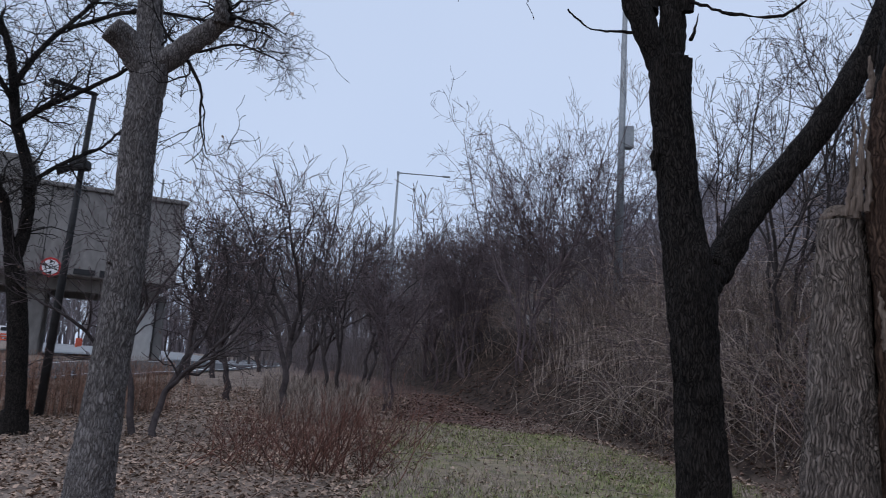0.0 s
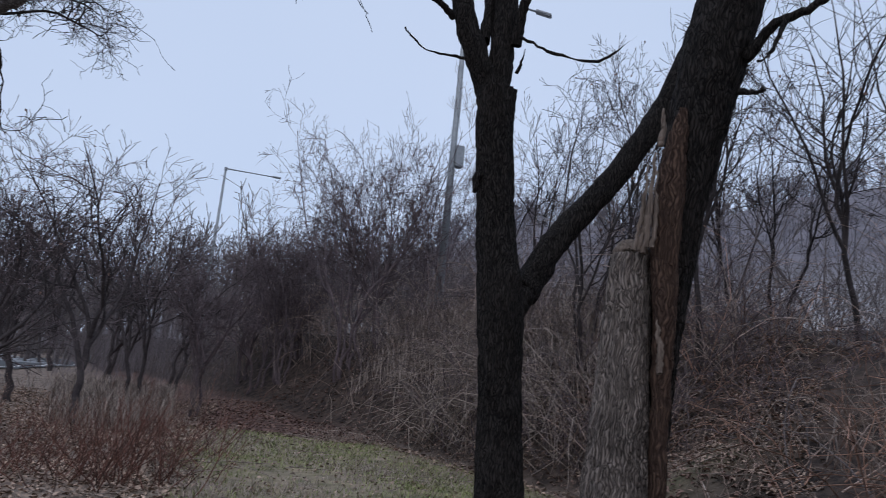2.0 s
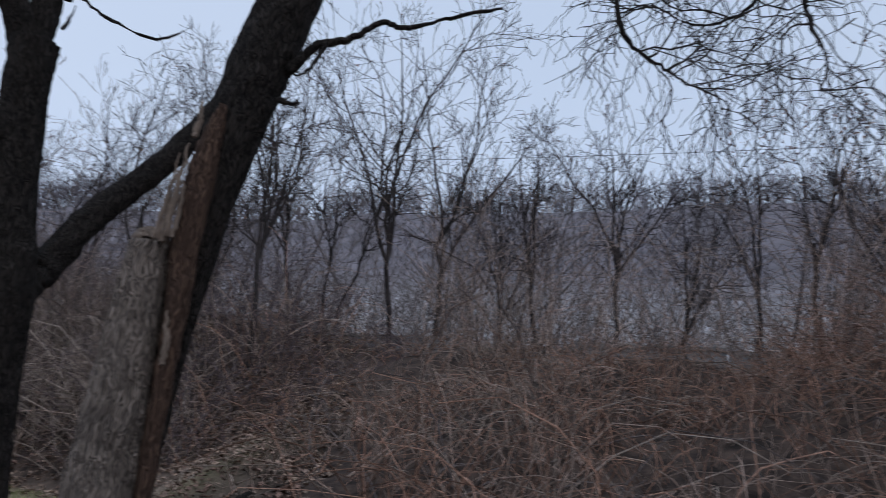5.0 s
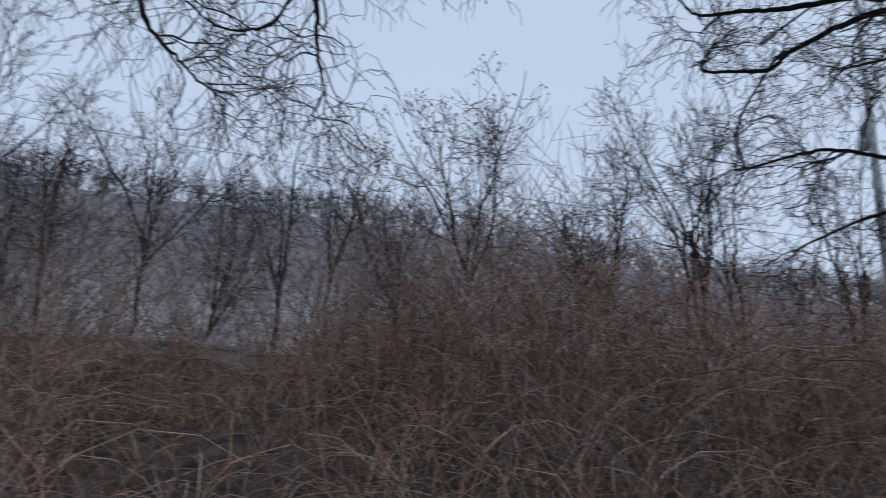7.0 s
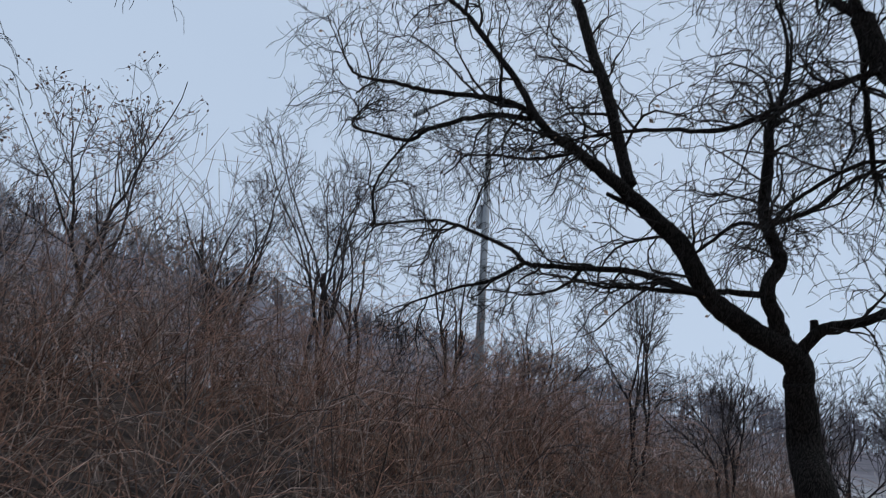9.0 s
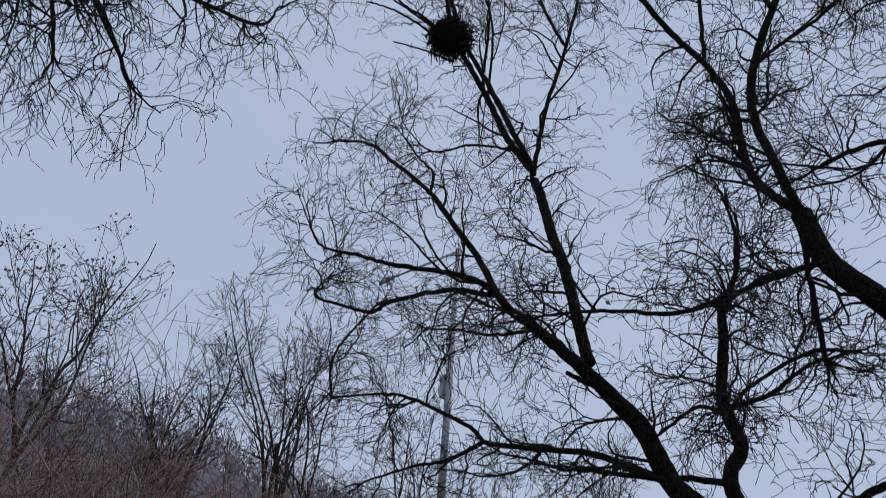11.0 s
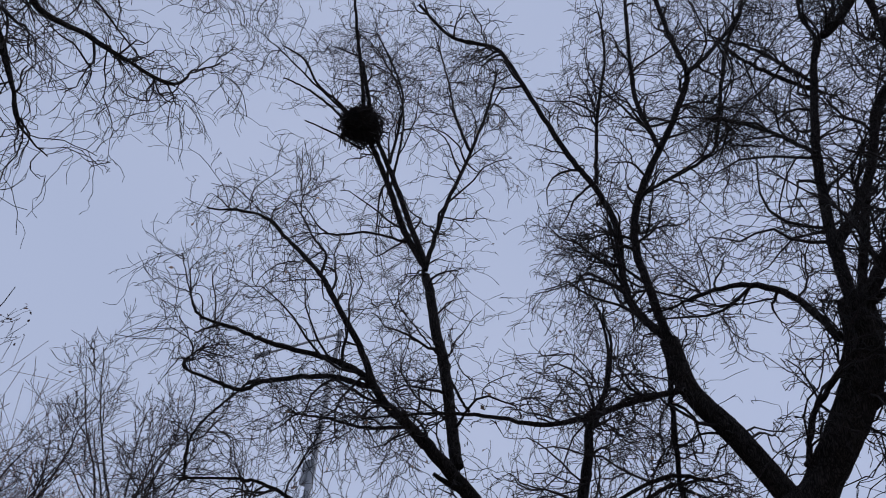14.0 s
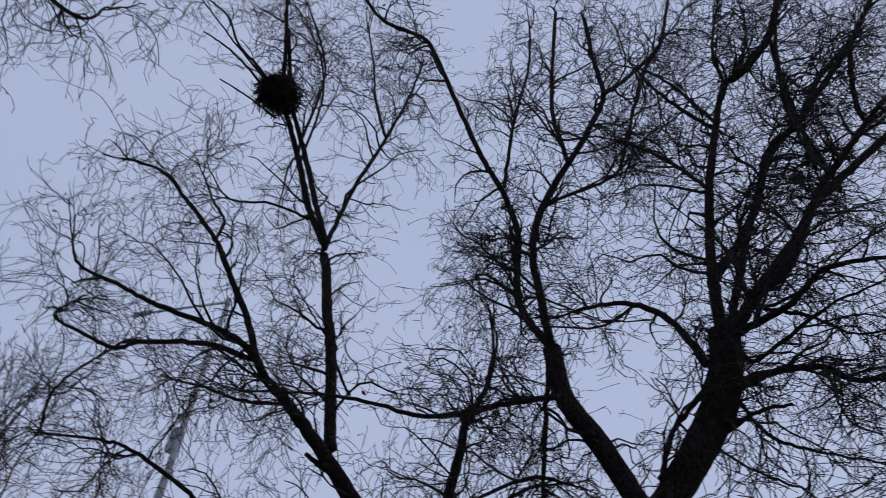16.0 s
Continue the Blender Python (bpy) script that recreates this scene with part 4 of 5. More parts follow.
rod_path("split_wood", [(1.86, 3.02, 0.2, 0.039), (1.86, 3.01, 0.86, 0.039), (1.86, 3.01, 1.34, 0.041), (1.86, 3.01, 1.8, 0.046), (1.86, 3, 2.06, 0.053), (1.85, 3, 2.36, 0.065), (1.86, 2.99, 2.65, 0.067), (1.88, 2.98, 2.89, 0.050), (1.9, 2.96, 3.08, 0.020)], SPLIT_WOOD, 36, 0.008)
rod_path("splinter", [(1.73, 2.98, 2.34, 0.013), (1.74, 2.98, 2.51, 0.012), (1.76, 2.98, 2.7, 0.004)], PALE_WOOD)
rod_path("splinter", [(1.69, 3, 2.35, 0.012), (1.72, 2.99, 2.54, 0.011), (1.74, 2.99, 2.78, 0.003)], PALE_WOOD)
rod_path("splinter", [(1.76, 2.96, 2.37, 0.012), (1.77, 2.96, 2.54, 0.011), (1.78, 2.97, 2.75, 0.003)], PALE_WOOD)
rod_path("splinter", [(1.71, 2.99, 2.35, 0.011), (1.73, 2.99, 2.48, 0.01), (1.73, 3, 2.63, 0.003)], PALE_WOOD)
rod_path("splinter", [(1.8, 2.93, 1.79, 0.013), (1.81, 2.94, 1.9, 0.016), (1.8, 2.96, 2.03, 0.004)], PALE_WOOD)
rod_path("splinter", [(1.78, 2.95, 2.86, 0.014), (1.79, 2.95, 2.95, 0.014), (1.79, 2.96, 3.06, 0.004)], PALE_WOOD)
rod_path("splinter", [(1.74, 2.97, 2.37, 0.012), (1.75, 2.97, 2.6, 0.012), (1.77, 2.98, 2.84, 0.004)], PALE_WOOD)
rod_path("sawn_end", [(1.74, 3.12, 2.32, 0.09), (1.74, 3.12, 2.365, 0.086)], PALE_WOOD, 20, 0.003)

# small trees of the clearing and the bank: bearing, distance, height
CLEARING = "small bare orchard tree with crooked grey stems"
for az, d, h, sp, st, fk in [(-20.7, 13.2, 5.0, 0.6, 2, 0.2), (-18.3, 24, 6.6, 0.55, 1, 0.22), (-16.6, 27, 7.2, 0.55, 1, 0.22), (-13.4, 33, 7.6, 0.55, 1, 0.22), (-11.3, 17, 6.6, 0.62, 1, 0.18), (-7.7, 22, 6.0, 0.6, 2, 0.2), (-15.4, 20, 5.6, 0.6, 1, 0.2), (-9.6, 27, 6.6, 0.6, 2, 0.2), (-5.6, 26, 6.6, 0.55, 2, 0.2)]:
    x, y = polar(az, d)
    grown_tree("orchard_tree", CLEARING, x, y, h, sp, st, fk, TWIG_SHADE, TWIG_MID, 0.06 + 0.005 * h, group="trees of the clearing", leafy=0.04, full=1.1, sub=5, fine=0.0055, wild=0.95, leaders=5 if st == 1 else 3)
for az, d, h, sp, st in [(-3.3, 20, 5.0, 0.32, 3), (6.6, 23, 9.4, 0.55, 6), (12.2, 26, 7.6, 0.4, 3), (2.5, 26, 5.8, 0.5, 5), (9.8, 22.5, 6.4, 0.45, 4), (-0.8, 29, 6.2, 0.45, 4), (3.6, 27, 6.6, 0.55, 4), (0.4, 27, 5.4, 0.5, 3)]:
    x, y = polar(az, d)
    grown_tree("thicket_tree", "dense bare multi-stemmed tree at the thicket's edge", x, y, h, sp, st, 0.2, TWIG_MID, TWIG_MID, 0.06, group="thicket trees", full=0.85, sub=5, fine=0.006, leaders=3, wild=0.8)
for az, d, h, sp, st, lf, top, lean in [(20, 21, 6.6, 0.5, 3, 0, 0, 0), (25, 15, 8.0, 0.45, 3, 0.12, 0, 0), (29, 18, 7.6, 0.5, 2, 0.05, 0, 0), (33.6, 13.5, 7.2, 0.4, 1, 0, 0, 0), (38.5, 17, 5.6, 0.45, 2, 0, 0, 0), (44.1, 14.5, 8.6, 0.62, 1, 0.06, 0.5, 0.02), (48.3, 15, 8.0, 0.5, 1, 0.06, 0.4, 0.02), (36, 19, 6.8, 0.4, 1, 0, 0, 0), (52, 19, 6.4, 0.4, 1, 0, 0, 0), (55, 17, 6.6, 0.4, 1, 0.03, 0, 0), (61, 16, 7.2, 0.4, 1, 0.12, 0.7, 0), (66, 19, 5.6, 0.4, 1, 0, 0, 0), (72.4, 16, 6.2, 0.22, 1, 0.6, 0.75, 0),
                                       (75, 15.5, 6.7, 0.24, 1, 0.7, 0.7, 0), (80.5, 17, 6.0, 0.45, 1, 0.05, 0.5, 0), (86, 15.5, 7.4, 0.45, 1, 0.8, 0.62, 0.02), (94.8, 17, 6.2, 0.32, 1, 0.1, 0.5, 0), (96.8, 17, 6.8, 0.3, 1, 0.06, 0.5, 0), (104, 15, 6.9, 0.36, 4, 0.03, 0.5, 0), (106.5, 15.6, 6.4, 0.36, 2, 0, 0, 0), (113.4, 17, 5.8, 0.3, 2, 0.03, 0, 0), (119, 19, 4.4, 0.4, 2, 0, 0, 0), (127, 18, 5.2, 0.45, 3, 0.02, 0, 0), (133, 19, 4.4, 0.5, 3, 0, 0, 0), (139, 18, 4.4, 0.5, 3, 0, 0, 0), (146, 18, 4.6, 0.5, 3, 0, 0, 0)]:
    x, y = polar(az, d)
    across = lean * math.cos(radians(az)) * 3, -lean * math.sin(radians(az)) * 3
    grown_tree("bank_tree", "slender bare tree growing on the brushy bank", x, y, h, sp, st, 0.27, TWIG_DUSK, TWIG_DUSK, 0.055, across, 0.8 if sp < 0.4 else 1.0, up=0.16, wild=0.75, group="bank trees", leafy=lf, leaf_top=top, fine=0.0055, leaders=(5 if sp > 0.3 else 3) if st == 1 else 2)


def far_woods(name, label, n, az, d, h, twig, r0=0.10, tip=0.03, sub=2):
    a, r = np.radians(rng.uniform(az[0], az[1], n)), np.sqrt(rng.uniform(d[0] ** 2, d[1] ** 2, n))
    x, y = r * np.sin(a), r * np.cos(a)
    H = rng.uniform(h[0], h[1], n)
    z = terrain(x, y)
    t = np.linspace(0, 1, 4)
    P = np.stack([x[:, None] + t * rng.normal(size=(n, 1)) * 0.8 + 0.08 * rng.normal(size=(n, 4)), y[:, None] + t * rng.normal(size=(n, 1)) * 0.8 + 0.08 * rng.normal(size=(n, 4)), z[:, None] + t * H[:, None]], axis=-1)
    R = np.repeat(r0 * (1 - 0.85 * t)[None, :], n, axis=0)
    b = spawn(P, R, 7, (2, 5), (25, 55), (0.15, 1), (0, 0, 0.15), 0.15, 3, 0.6, tip, 1, 0.5)
    c = spawn(*b, sub, (1, 2.4), (25, 55), (0.2, 1), (0, 0, 0.15), 0.15, 2, 0.7, tip * 0.8, 1, 0.4)
    return tagged(link_mesh(name, mesh_of(name, [tubes(P, R, 3), tubes(*b, 3), tubes(*c, 3)], twig)), label, "woods", kind="stuff")


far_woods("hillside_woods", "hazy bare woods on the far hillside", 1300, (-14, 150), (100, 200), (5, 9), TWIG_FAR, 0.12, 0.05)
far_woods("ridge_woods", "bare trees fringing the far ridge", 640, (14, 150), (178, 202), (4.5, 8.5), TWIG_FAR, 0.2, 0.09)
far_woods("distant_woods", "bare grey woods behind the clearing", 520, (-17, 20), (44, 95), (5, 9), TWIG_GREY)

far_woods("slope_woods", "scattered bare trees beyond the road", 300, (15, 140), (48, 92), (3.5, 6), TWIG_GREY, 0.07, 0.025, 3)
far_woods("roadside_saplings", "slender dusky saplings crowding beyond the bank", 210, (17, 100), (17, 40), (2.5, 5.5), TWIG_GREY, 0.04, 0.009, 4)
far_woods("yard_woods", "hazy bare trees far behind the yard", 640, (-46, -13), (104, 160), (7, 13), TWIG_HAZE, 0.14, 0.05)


# ---- thicket on the bank ----
def mounds(s, n):
    """Where the brush stands high and close (1) and where it gapes (0)."""
    v = 0.5 + 0.28 * np.sin(0.9 * s + 0.5 * n + 1.0) * np.cos(0.8 * n - 0.35 * s) + 0.24 * np.sin(2.3 * s - 1.1 * n) * np.cos(1.9 * n + 0.8 * s + 2.0) + 0.12 * np.sin(4.7 * s + 3.1 * n)
    return np.clip(v, 0, 1)


def thicket(name, label, n_stems, s_range, n_range, height, twig, tip_fall=-0.28, kids=3, r=(0.004, 0.009), flat=0.45, even=False):
    s = rng.uniform(s_range[0], s_range[1], n_stems)
    n = rng.uniform(n_range[0], n_range[1], n_stems)
    toe = 4.6 + 4.6 * ease((s - 3.5) / 6)
    ok = (n > toe + 0.2 + 2.5 * ease((s - 2) / 2) * ease((8.5 - s) / 3)) & (rng.random(n_stems) < np.maximum(1.75 * mounds(s, n) - 0.2, 0.14) * (1 - 0.85 * ease((s - 13.5) / 2.5) * (n < 10.6)))
    s, n = s[ok], n[ok]
    tall = (0.22 + 1.3 * mounds(s, n)) * (1 + 0.5 * ease((s - 6) / 6)) * (1 + 0.6 * ease((n - 7.5) / 3.5) * ease((1 - s) / 4))
    tall = tall * (1 - 0.62 * ease((n - 7.0) / 2.2) * ease((s + 4.0) / 2.5) * ease((8.5 - s) / 2.5))
    if even:
        tall = 0.55 + 0.6 * mounds(s, n)
    x, y = 0.94 * n - 0.35 * s, 0.35 * n + 0.94 * s
    K = len(x)
    base = np.stack([x, y, terrain(x, y) - 0.05], axis=1)
    d = unit(np.stack([rng.normal(size=K) * flat, rng.normal(size=K) * flat, np.ones(K)], axis=1))
    L = np.minimum(rng.uniform(0.55, 1.25, K) * height * tall, 2.9)
    pts, M = [base], 7
    pull = np.concatenate([rng.normal(size=(K, 2)) * 0.16, np.full((K, 1), tip_fall)], axis=1)
    for i in range(M - 1):
        pts.append(pts[-1] + d * (L / (M - 1))[:, None] * 1.25)
        d = unit(d + pull * (0.4 + 0.3 * i) + rng.normal(size=(K, 3)) * 0.14)
    P = np.stack(pts, axis=1)
    P[:, :, 2] = np.maximum(P[:, :, 2], terrain(P[:, :, 0], P[:, :, 1]) + 0.02)
    R = rng.uniform(r[0], r[1], K)[:, None] * np.linspace(1, 0.35, M)[None, :]
    a = spawn(P, R, kids, (0.25, 0.8), (25, 75), (0.25, 1), (0, 0, -0.1), 0.24, 4, 0.7, 0.002, 1, 0.3)
    return tagged(link_mesh(name, mesh_of(name, [tubes(P, R, 3), tubes(*a, 3)], twig)), label, "thicket", kind="stuff")


thicket("bramble_thicket", "tangle of bare arching brown bramble stems on the bank", 6400, (-22, 30), (4.8, 13.2), 1.75, TWIG_BROWN, -0.3, 2, (0.005, 0.012))
thicket("red_bramble_thicket", "tangle of bare reddish bramble stems on the bank", 4000, (-22, 8), (4.8, 12.6), 1.6, TWIG_RED, -0.28, 1, (0.006, 0.012))
thicket("dry_vine_tangle", "pale dry vines trailing over the bank's bushes", 1700, (0, 34), (4.8, 12.5), 2.1, STRAW, -0.42, 2, (0.005, 0.010), 0.7)
thicket("sparse_vine_tangle", "thin dry vines trailing through the reddish brush", 350, (-24, 0), (4.8, 12.5), 1.9, STRAW, -0.42, 2, (0.005, 0.008), 0.7)
thicket("pale_vine_curtain", "pale arching vines hanging over the thicket's edge", 620, (9, 16), (8.4, 10.8), 2.8, STRAW, -0.45, 2, (0.007, 0.014), 0.8)
thicket("dusky_brush", "dark dusky brush massed along the foot of the bank", 2000, (5, 20), (8.0, 13.0), 1.8, TWIG_MID, -0.2, 4, (0.006, 0.011))
thicket("crest_brush", "reddish brush crowding the top of the bank", 1800, (-15, 2), (8.5, 13.2), 1.5, TWIG_RED, -0.14, 3, (0.006, 0.011))
thicket("crest_bushes", "upright brown bushes standing along the bank's crest", 620, (-6, 5), (11.0, 13.3), 2.9, TWIG_BROWN, -0.04, 7, (0.005, 0.010), 0.32, True)
thicket("grey_cane_tangle", "thick grey canes arching out of the brush", 900, (-24, 34), (5.0, 12.5), 2.0, TWIG_GREY, -0.38, 3, (0.008, 0.016), 0.7)

# ---- the clearing: shrubs, hedge, grass, leaves ----
def stems(x, y, spread, n, h, lean, wild, M=7, r=(0.003, 0.007)):
    """n upright stems from one stool."""
    bx, by = x + rng.normal(size=n) * spread, y + rng.normal(size=n) * spread
    P = [np.stack([bx, by, terrain(bx, by) - 0.03], axis=1)]
    d = unit(np.stack([rng.normal(size=n) * lean, rng.normal(size=n) * lean, np.ones(n)], axis=1))
    L = rng.uniform(0.5, 1.15, n) * h
    for _ in range(M - 1):
        P.append(P[-1] + d * (L / (M - 1))[:, None])
        d = unit(d + rng.normal(size=(n, 3)) * wild + (0, 0, 0.05))
    return np.stack(P, axis=1), rng.uniform(r[0], r[1], n)[:, None] * np.linspace(1, 0.3, M)[None, :]


def shrub(x, y, h, spread, n, twig, label, group, name="shrub", kids=3, lean=0.62):
    s = thing(name, (x, y, float(terrain(x, y))), label, "shrub", group)
    P, R = stems(x, y, spread, int(n * 0.5), h * 0.88, lean, 0.11, 7, (0.004, 0.009))
    a = spawn(P, R, kids, (0.2, 0.7), (15, 45), (0.25, 1), (0, 0, 0.1), 0.1, 5, 0.7, 0.0016, 1, 0.4)
    b = spawn(*a, 2, (0.1, 0.3), (20, 50), (0.3, 1), (0, 0, 0.05), 0.12, 4, 0.8, 0.0014, 1, 0.3)
    tagged(link_mesh("stem_mass", mesh_of("stem_mass", [tubes(P, R, 4)], twig), s), kind="stuff")
    tagged(link_mesh("twig_mass", mesh_of("twig_mass", [tubes(*a, 3), tubes(*b, 3)], twig), s), kind="stuff")
    return s


for az, d, h, sp, n in [(-15.5, 10.8, 1.25, 0.25, 40), (-13.2, 10.9, 1.35, 0.3, 55), (-10.8, 10.3, 1.4, 0.3, 60), (-8.4, 10.2, 1.45, 0.32, 65), (-6.0, 10.4, 1.45, 0.3, 60), (-4.0, 10.9, 1.4, 0.28, 50), (-9.5, 11.8, 1.3, 0.4, 50), (-5.5, 12.2, 1.6, 0.4, 60), (-12.5, 12.4, 1.4, 0.4, 50), (-2.6, 13.2, 1.5, 0.35, 45)]:
    x, y = polar(az, d)
    shrub(x, y, h * rng.uniform(0.75, 1.1), sp, int(n * 0.9), SHRUB_RED, "leafless shrub with upright reddish stems among dead leaves", "red shrubs of the clearing")
for az, d, h, sp, n in [(-3.2, 19, 1.3, 0.4, 50), (-17.5, 20, 0.9, 0.5, 40), (-14.5, 21, 1.0, 0.6, 40), (27, 9.2, 0.8, 0.25, 25), (36, 9.0, 0.9, 0.25, 30)]:
    x, y = polar(az, d)
    shrub(x, y, h, sp, n, TWIG_BROWN, "leafless brown shrub at the edge of the clearing", "brown shrubs of the clearing")

# undergrowth behind the clearing
def undergrowth(name, label, n, az, d, h, twig):
    a, r = np.radians(rng.uniform(az[0], az[1], n)), np.sqrt(rng.uniform(d[0] ** 2, d[1] ** 2, n))
    x, y = r * np.sin(a), r * np.cos(a)
    ok = (x > -7.4) & (0.94 * x + 0.35 * y < 13)
    x, y = x[ok], y[ok]
    P, R = [], []
    k = len(x)
    b = np.stack([x, y, terrain(x, y)], axis=1)
    dd = unit(np.stack([rng.normal(size=k) * 0.25, rng.normal(size=k) * 0.25, np.ones(k)], axis=1))
    L = rng.uniform(h[0], h[1], k)
    P = np.stack([b + dd * (L * t)[:, None] + rng.normal(size=(k, 3)) * 0.06 * t for t in np.linspace(0, 1, 5)], axis=1)
    R = 0.008 * np.linspace(1, 0.35, 5)[None, :].repeat(k, axis=0)
    c = spawn(P, R, 6, (0.4, 1.3), (20, 50), (0.2, 1), (0, 0, 0.1), 0.14, 4, 0.6, 0.004, 1, 0.4)
    return tagged(link_mesh(name, mesh_of(name, [tubes(P, R, 3), tubes(*c, 3)], twig)), label, "undergrowth", kind="stuff")


# Undergrowth in TWIG_HAZE wears its haze as colour.
undergrowth("hazed_undergrowth", "leafless undergrowth below the thicket trees, hazed in colour", 1700, (-18, 16), (29, 50), (1.2, 3.2), TWIG_HAZE)
undergrowth("dusky_undergrowth", "dusky purple-brown twigs under the thicket trees", 420, (-2.5, 15), (30, 40), (0.8, 2.6), TWIG_PURPLE)
undergrowth("grey_undergrowth", "grey saplings standing close behind the clearing, hazed in colour", 1300, (-20, 14), (30, 62), (2.5, 5.0), TWIG_HAZE)


def blades(name, label, x, y, h, mat, lean=0.5, w=0.006):
    k = len(x)
    b = np.stack([x, y, terrain(x, y)], axis=1)
    a = rng.uniform(0, 6.28, k)
    out = np.stack([np.cos(a), np.sin(a), np.zeros(k)], axis=1)
    side = np.stack([-np.sin(a), np.cos(a), np.zeros(k)], axis=1) * w
    H = (h * rng.uniform(0.4, 1.2, k))[:, None]
    up = np.array([0, 0, 1.0])
    m = b + up * H * 0.6 + out * H * lean * 0.3
    t = b + up * H * 0.8 + out * H * lean
    v = np.stack([b - side, b + side, m + side * 0.7, m - side * 0.7, t], axis=1)
    i = np.arange(k)[:, None] * 5
    f = np.concatenate([i + [0, 1, 2], i + [0, 2, 3], i + [3, 2, 4]])
    return tagged(link_mesh(name, mesh_of(name, [(v, f)], mat)), label, "grass", kind="stuff")


def scatter(n, az, d, power=2.0):
    a = np.radians(rng.uniform(az[0], az[1], n))
    r = rng.uniform(d[0] ** power, d[1] ** power, n) ** (1 / power)
    return r * np.sin(a), r * np.cos(a)


x, y = scatter(40000, (-5, 24), (5.5, 18), 1.5)
keep = (y < 17.4 - 0.1 * x + 0.5 * np.sin(2.1 * x)) & (0.94 * x + 0.35 * y < 8.9) & (np.sin(1.1 * x + 0.4) * np.cos(0.8 * y) + rng.normal(size=len(x)) * 0.5 > -0.25) & (x > -0.7 + rng.normal(size=len(x)) * 0.35 + 0.4 * np.sin(1.3 * y)) & (x < 5.2)
blades("turf", "short tired green and yellow winter grass", x[keep], y[keep], 0.07, GRASS, 0.8)
x, y = scatter(36000, (-6, 34), (5.5, 19), 1.6)
keep = (np.sin(1.4 * x + 1) * np.cos(1.2 * y + 0.5) + rng.normal(size=len(x)) * 0.35 > 0.1)
blades("dry_grass", "dry straw-coloured grass lying over the turf", x[keep], y[keep], 0.13, STRAW, 1.3, 0.004)
x, y = scatter(4500, (-13, -5), (16, 25), 2)
n_, s_ = rng.normal(11.4, 0.6, 2600), rng.uniform(10, 19, 2600)
blades("crest_grass", "tall tan dry grass tufts on the bank's crest", 0.94 * n_ - 0.35 * s_, 0.35 * n_ + 0.94 * s_, 1.5, STRAW, 0.5, 0.01)
blades("tall_dry_grass", "tall pale dry grass behind the shrubs", x, y, 0.65, STRAW, 0.4, 0.008)
x, y = scatter(9000, (-34, -16), (7, 16), 1.7)
keep = np.sin(0.9 * x) * np.cos(1.1 * y) + rng.normal(size=len(x)) * 0.4 > 0.3
blades("leaf_edge_grass", "thin dry grass between the leaves", x[keep], y[keep], 0.09, STRAW, 1.2, 0.004)


def litter(name, label, x, y, size, mat=LEAF):
    k = len(x)
    p = np.stack([x, y, terrain(x, y) + rng.uniform(0.005, 0.03, k)], axis=1)
    a = rng.uniform(0, 6.28, k)
    d = np.stack([np.cos(a), np.sin(a), rng.normal(size=k) * 0.25], axis=1)
    s = np.stack([-np.sin(a), np.cos(a), rng.normal(size=k) * 0.25], axis=1)
    L = (size * rng.uniform(0.5, 1.3, k))[:, None]
    lift = np.array([0, 0, 1.0]) * L * rng.uniform(0.0, 0.4, (k, 1))
    v = np.stack([p, p + d * L * 0.45 + s * L * 0.35 + lift, p + d * L, p + d * L * 0.45 - s * L * 0.35 + lift], axis=1)
    i = np.arange(k)[:, None] * 4
    f = np.concatenate([i + [0, 1, 2], i + [0, 2, 3]])
    return tagged(link_mesh(name, mesh_of(name, [(v, f)], mat)), label, "leaf litter", kind="stuff")


x, y = scatter(85000, (-36, 42), (4.5, 24), 1.5)
turfy = (x > -0.6) & (x < 5.5) & (y > 5) & (y < 17.3) & (0.94 * x + 0.35 * y < 8.6)
keep = ~turfy | (rng.random(len(x)) < 0.09)
deep = (y > 17.2 - 0.1 * x + 0.4 * np.sin(2.1 * x)) & (x > -0.8)
litter("leaf_litter", "dead brown leaves lying on the ground", x[keep & ~deep], y[keep & ~deep], 0.075)
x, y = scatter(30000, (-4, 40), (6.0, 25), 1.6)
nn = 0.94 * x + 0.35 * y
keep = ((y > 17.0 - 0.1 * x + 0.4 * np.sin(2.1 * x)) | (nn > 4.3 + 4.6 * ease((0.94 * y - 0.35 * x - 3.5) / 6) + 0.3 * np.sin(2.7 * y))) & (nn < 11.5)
litter("dark_leaf_litter", "dark reddish leaves under the trees and along the bank", x[keep], y[keep], 0.085, DARK_LEAF)

x, y = scatter(15000, (-180, 180), (0.6, 7.5), 1.6)
litter("near_leaf_litter", "dead brown leaves strewn over the trodden ground", x, y, 0.07)

# fallen sticks
x, y = scatter(260, (-20, 40), (6, 22), 1.5)
a = rng.uniform(0, 6.28, len(x))
L = rng.uniform(0.2, 0.9, len(x))
P = np.stack([np.stack([x + np.cos(a) * L * t, y + np.sin(a) * L * t, terrain(x + np.cos(a) * L * t, y + np.sin(a) * L * t) + 0.025 + 0.03 * t], axis=1) for t in (0, 0.4, 0.7, 1.0)], axis=1)
tagged(link_mesh("fallen_sticks", mesh_of("fallen_sticks", [tubes(P, np.full((len(x), 4), 0.008) * np.linspace(1, 0.5, 4), 4)], STRAW)), "pale fallen sticks lying among the leaves", "stick_mass", kind="stuff")

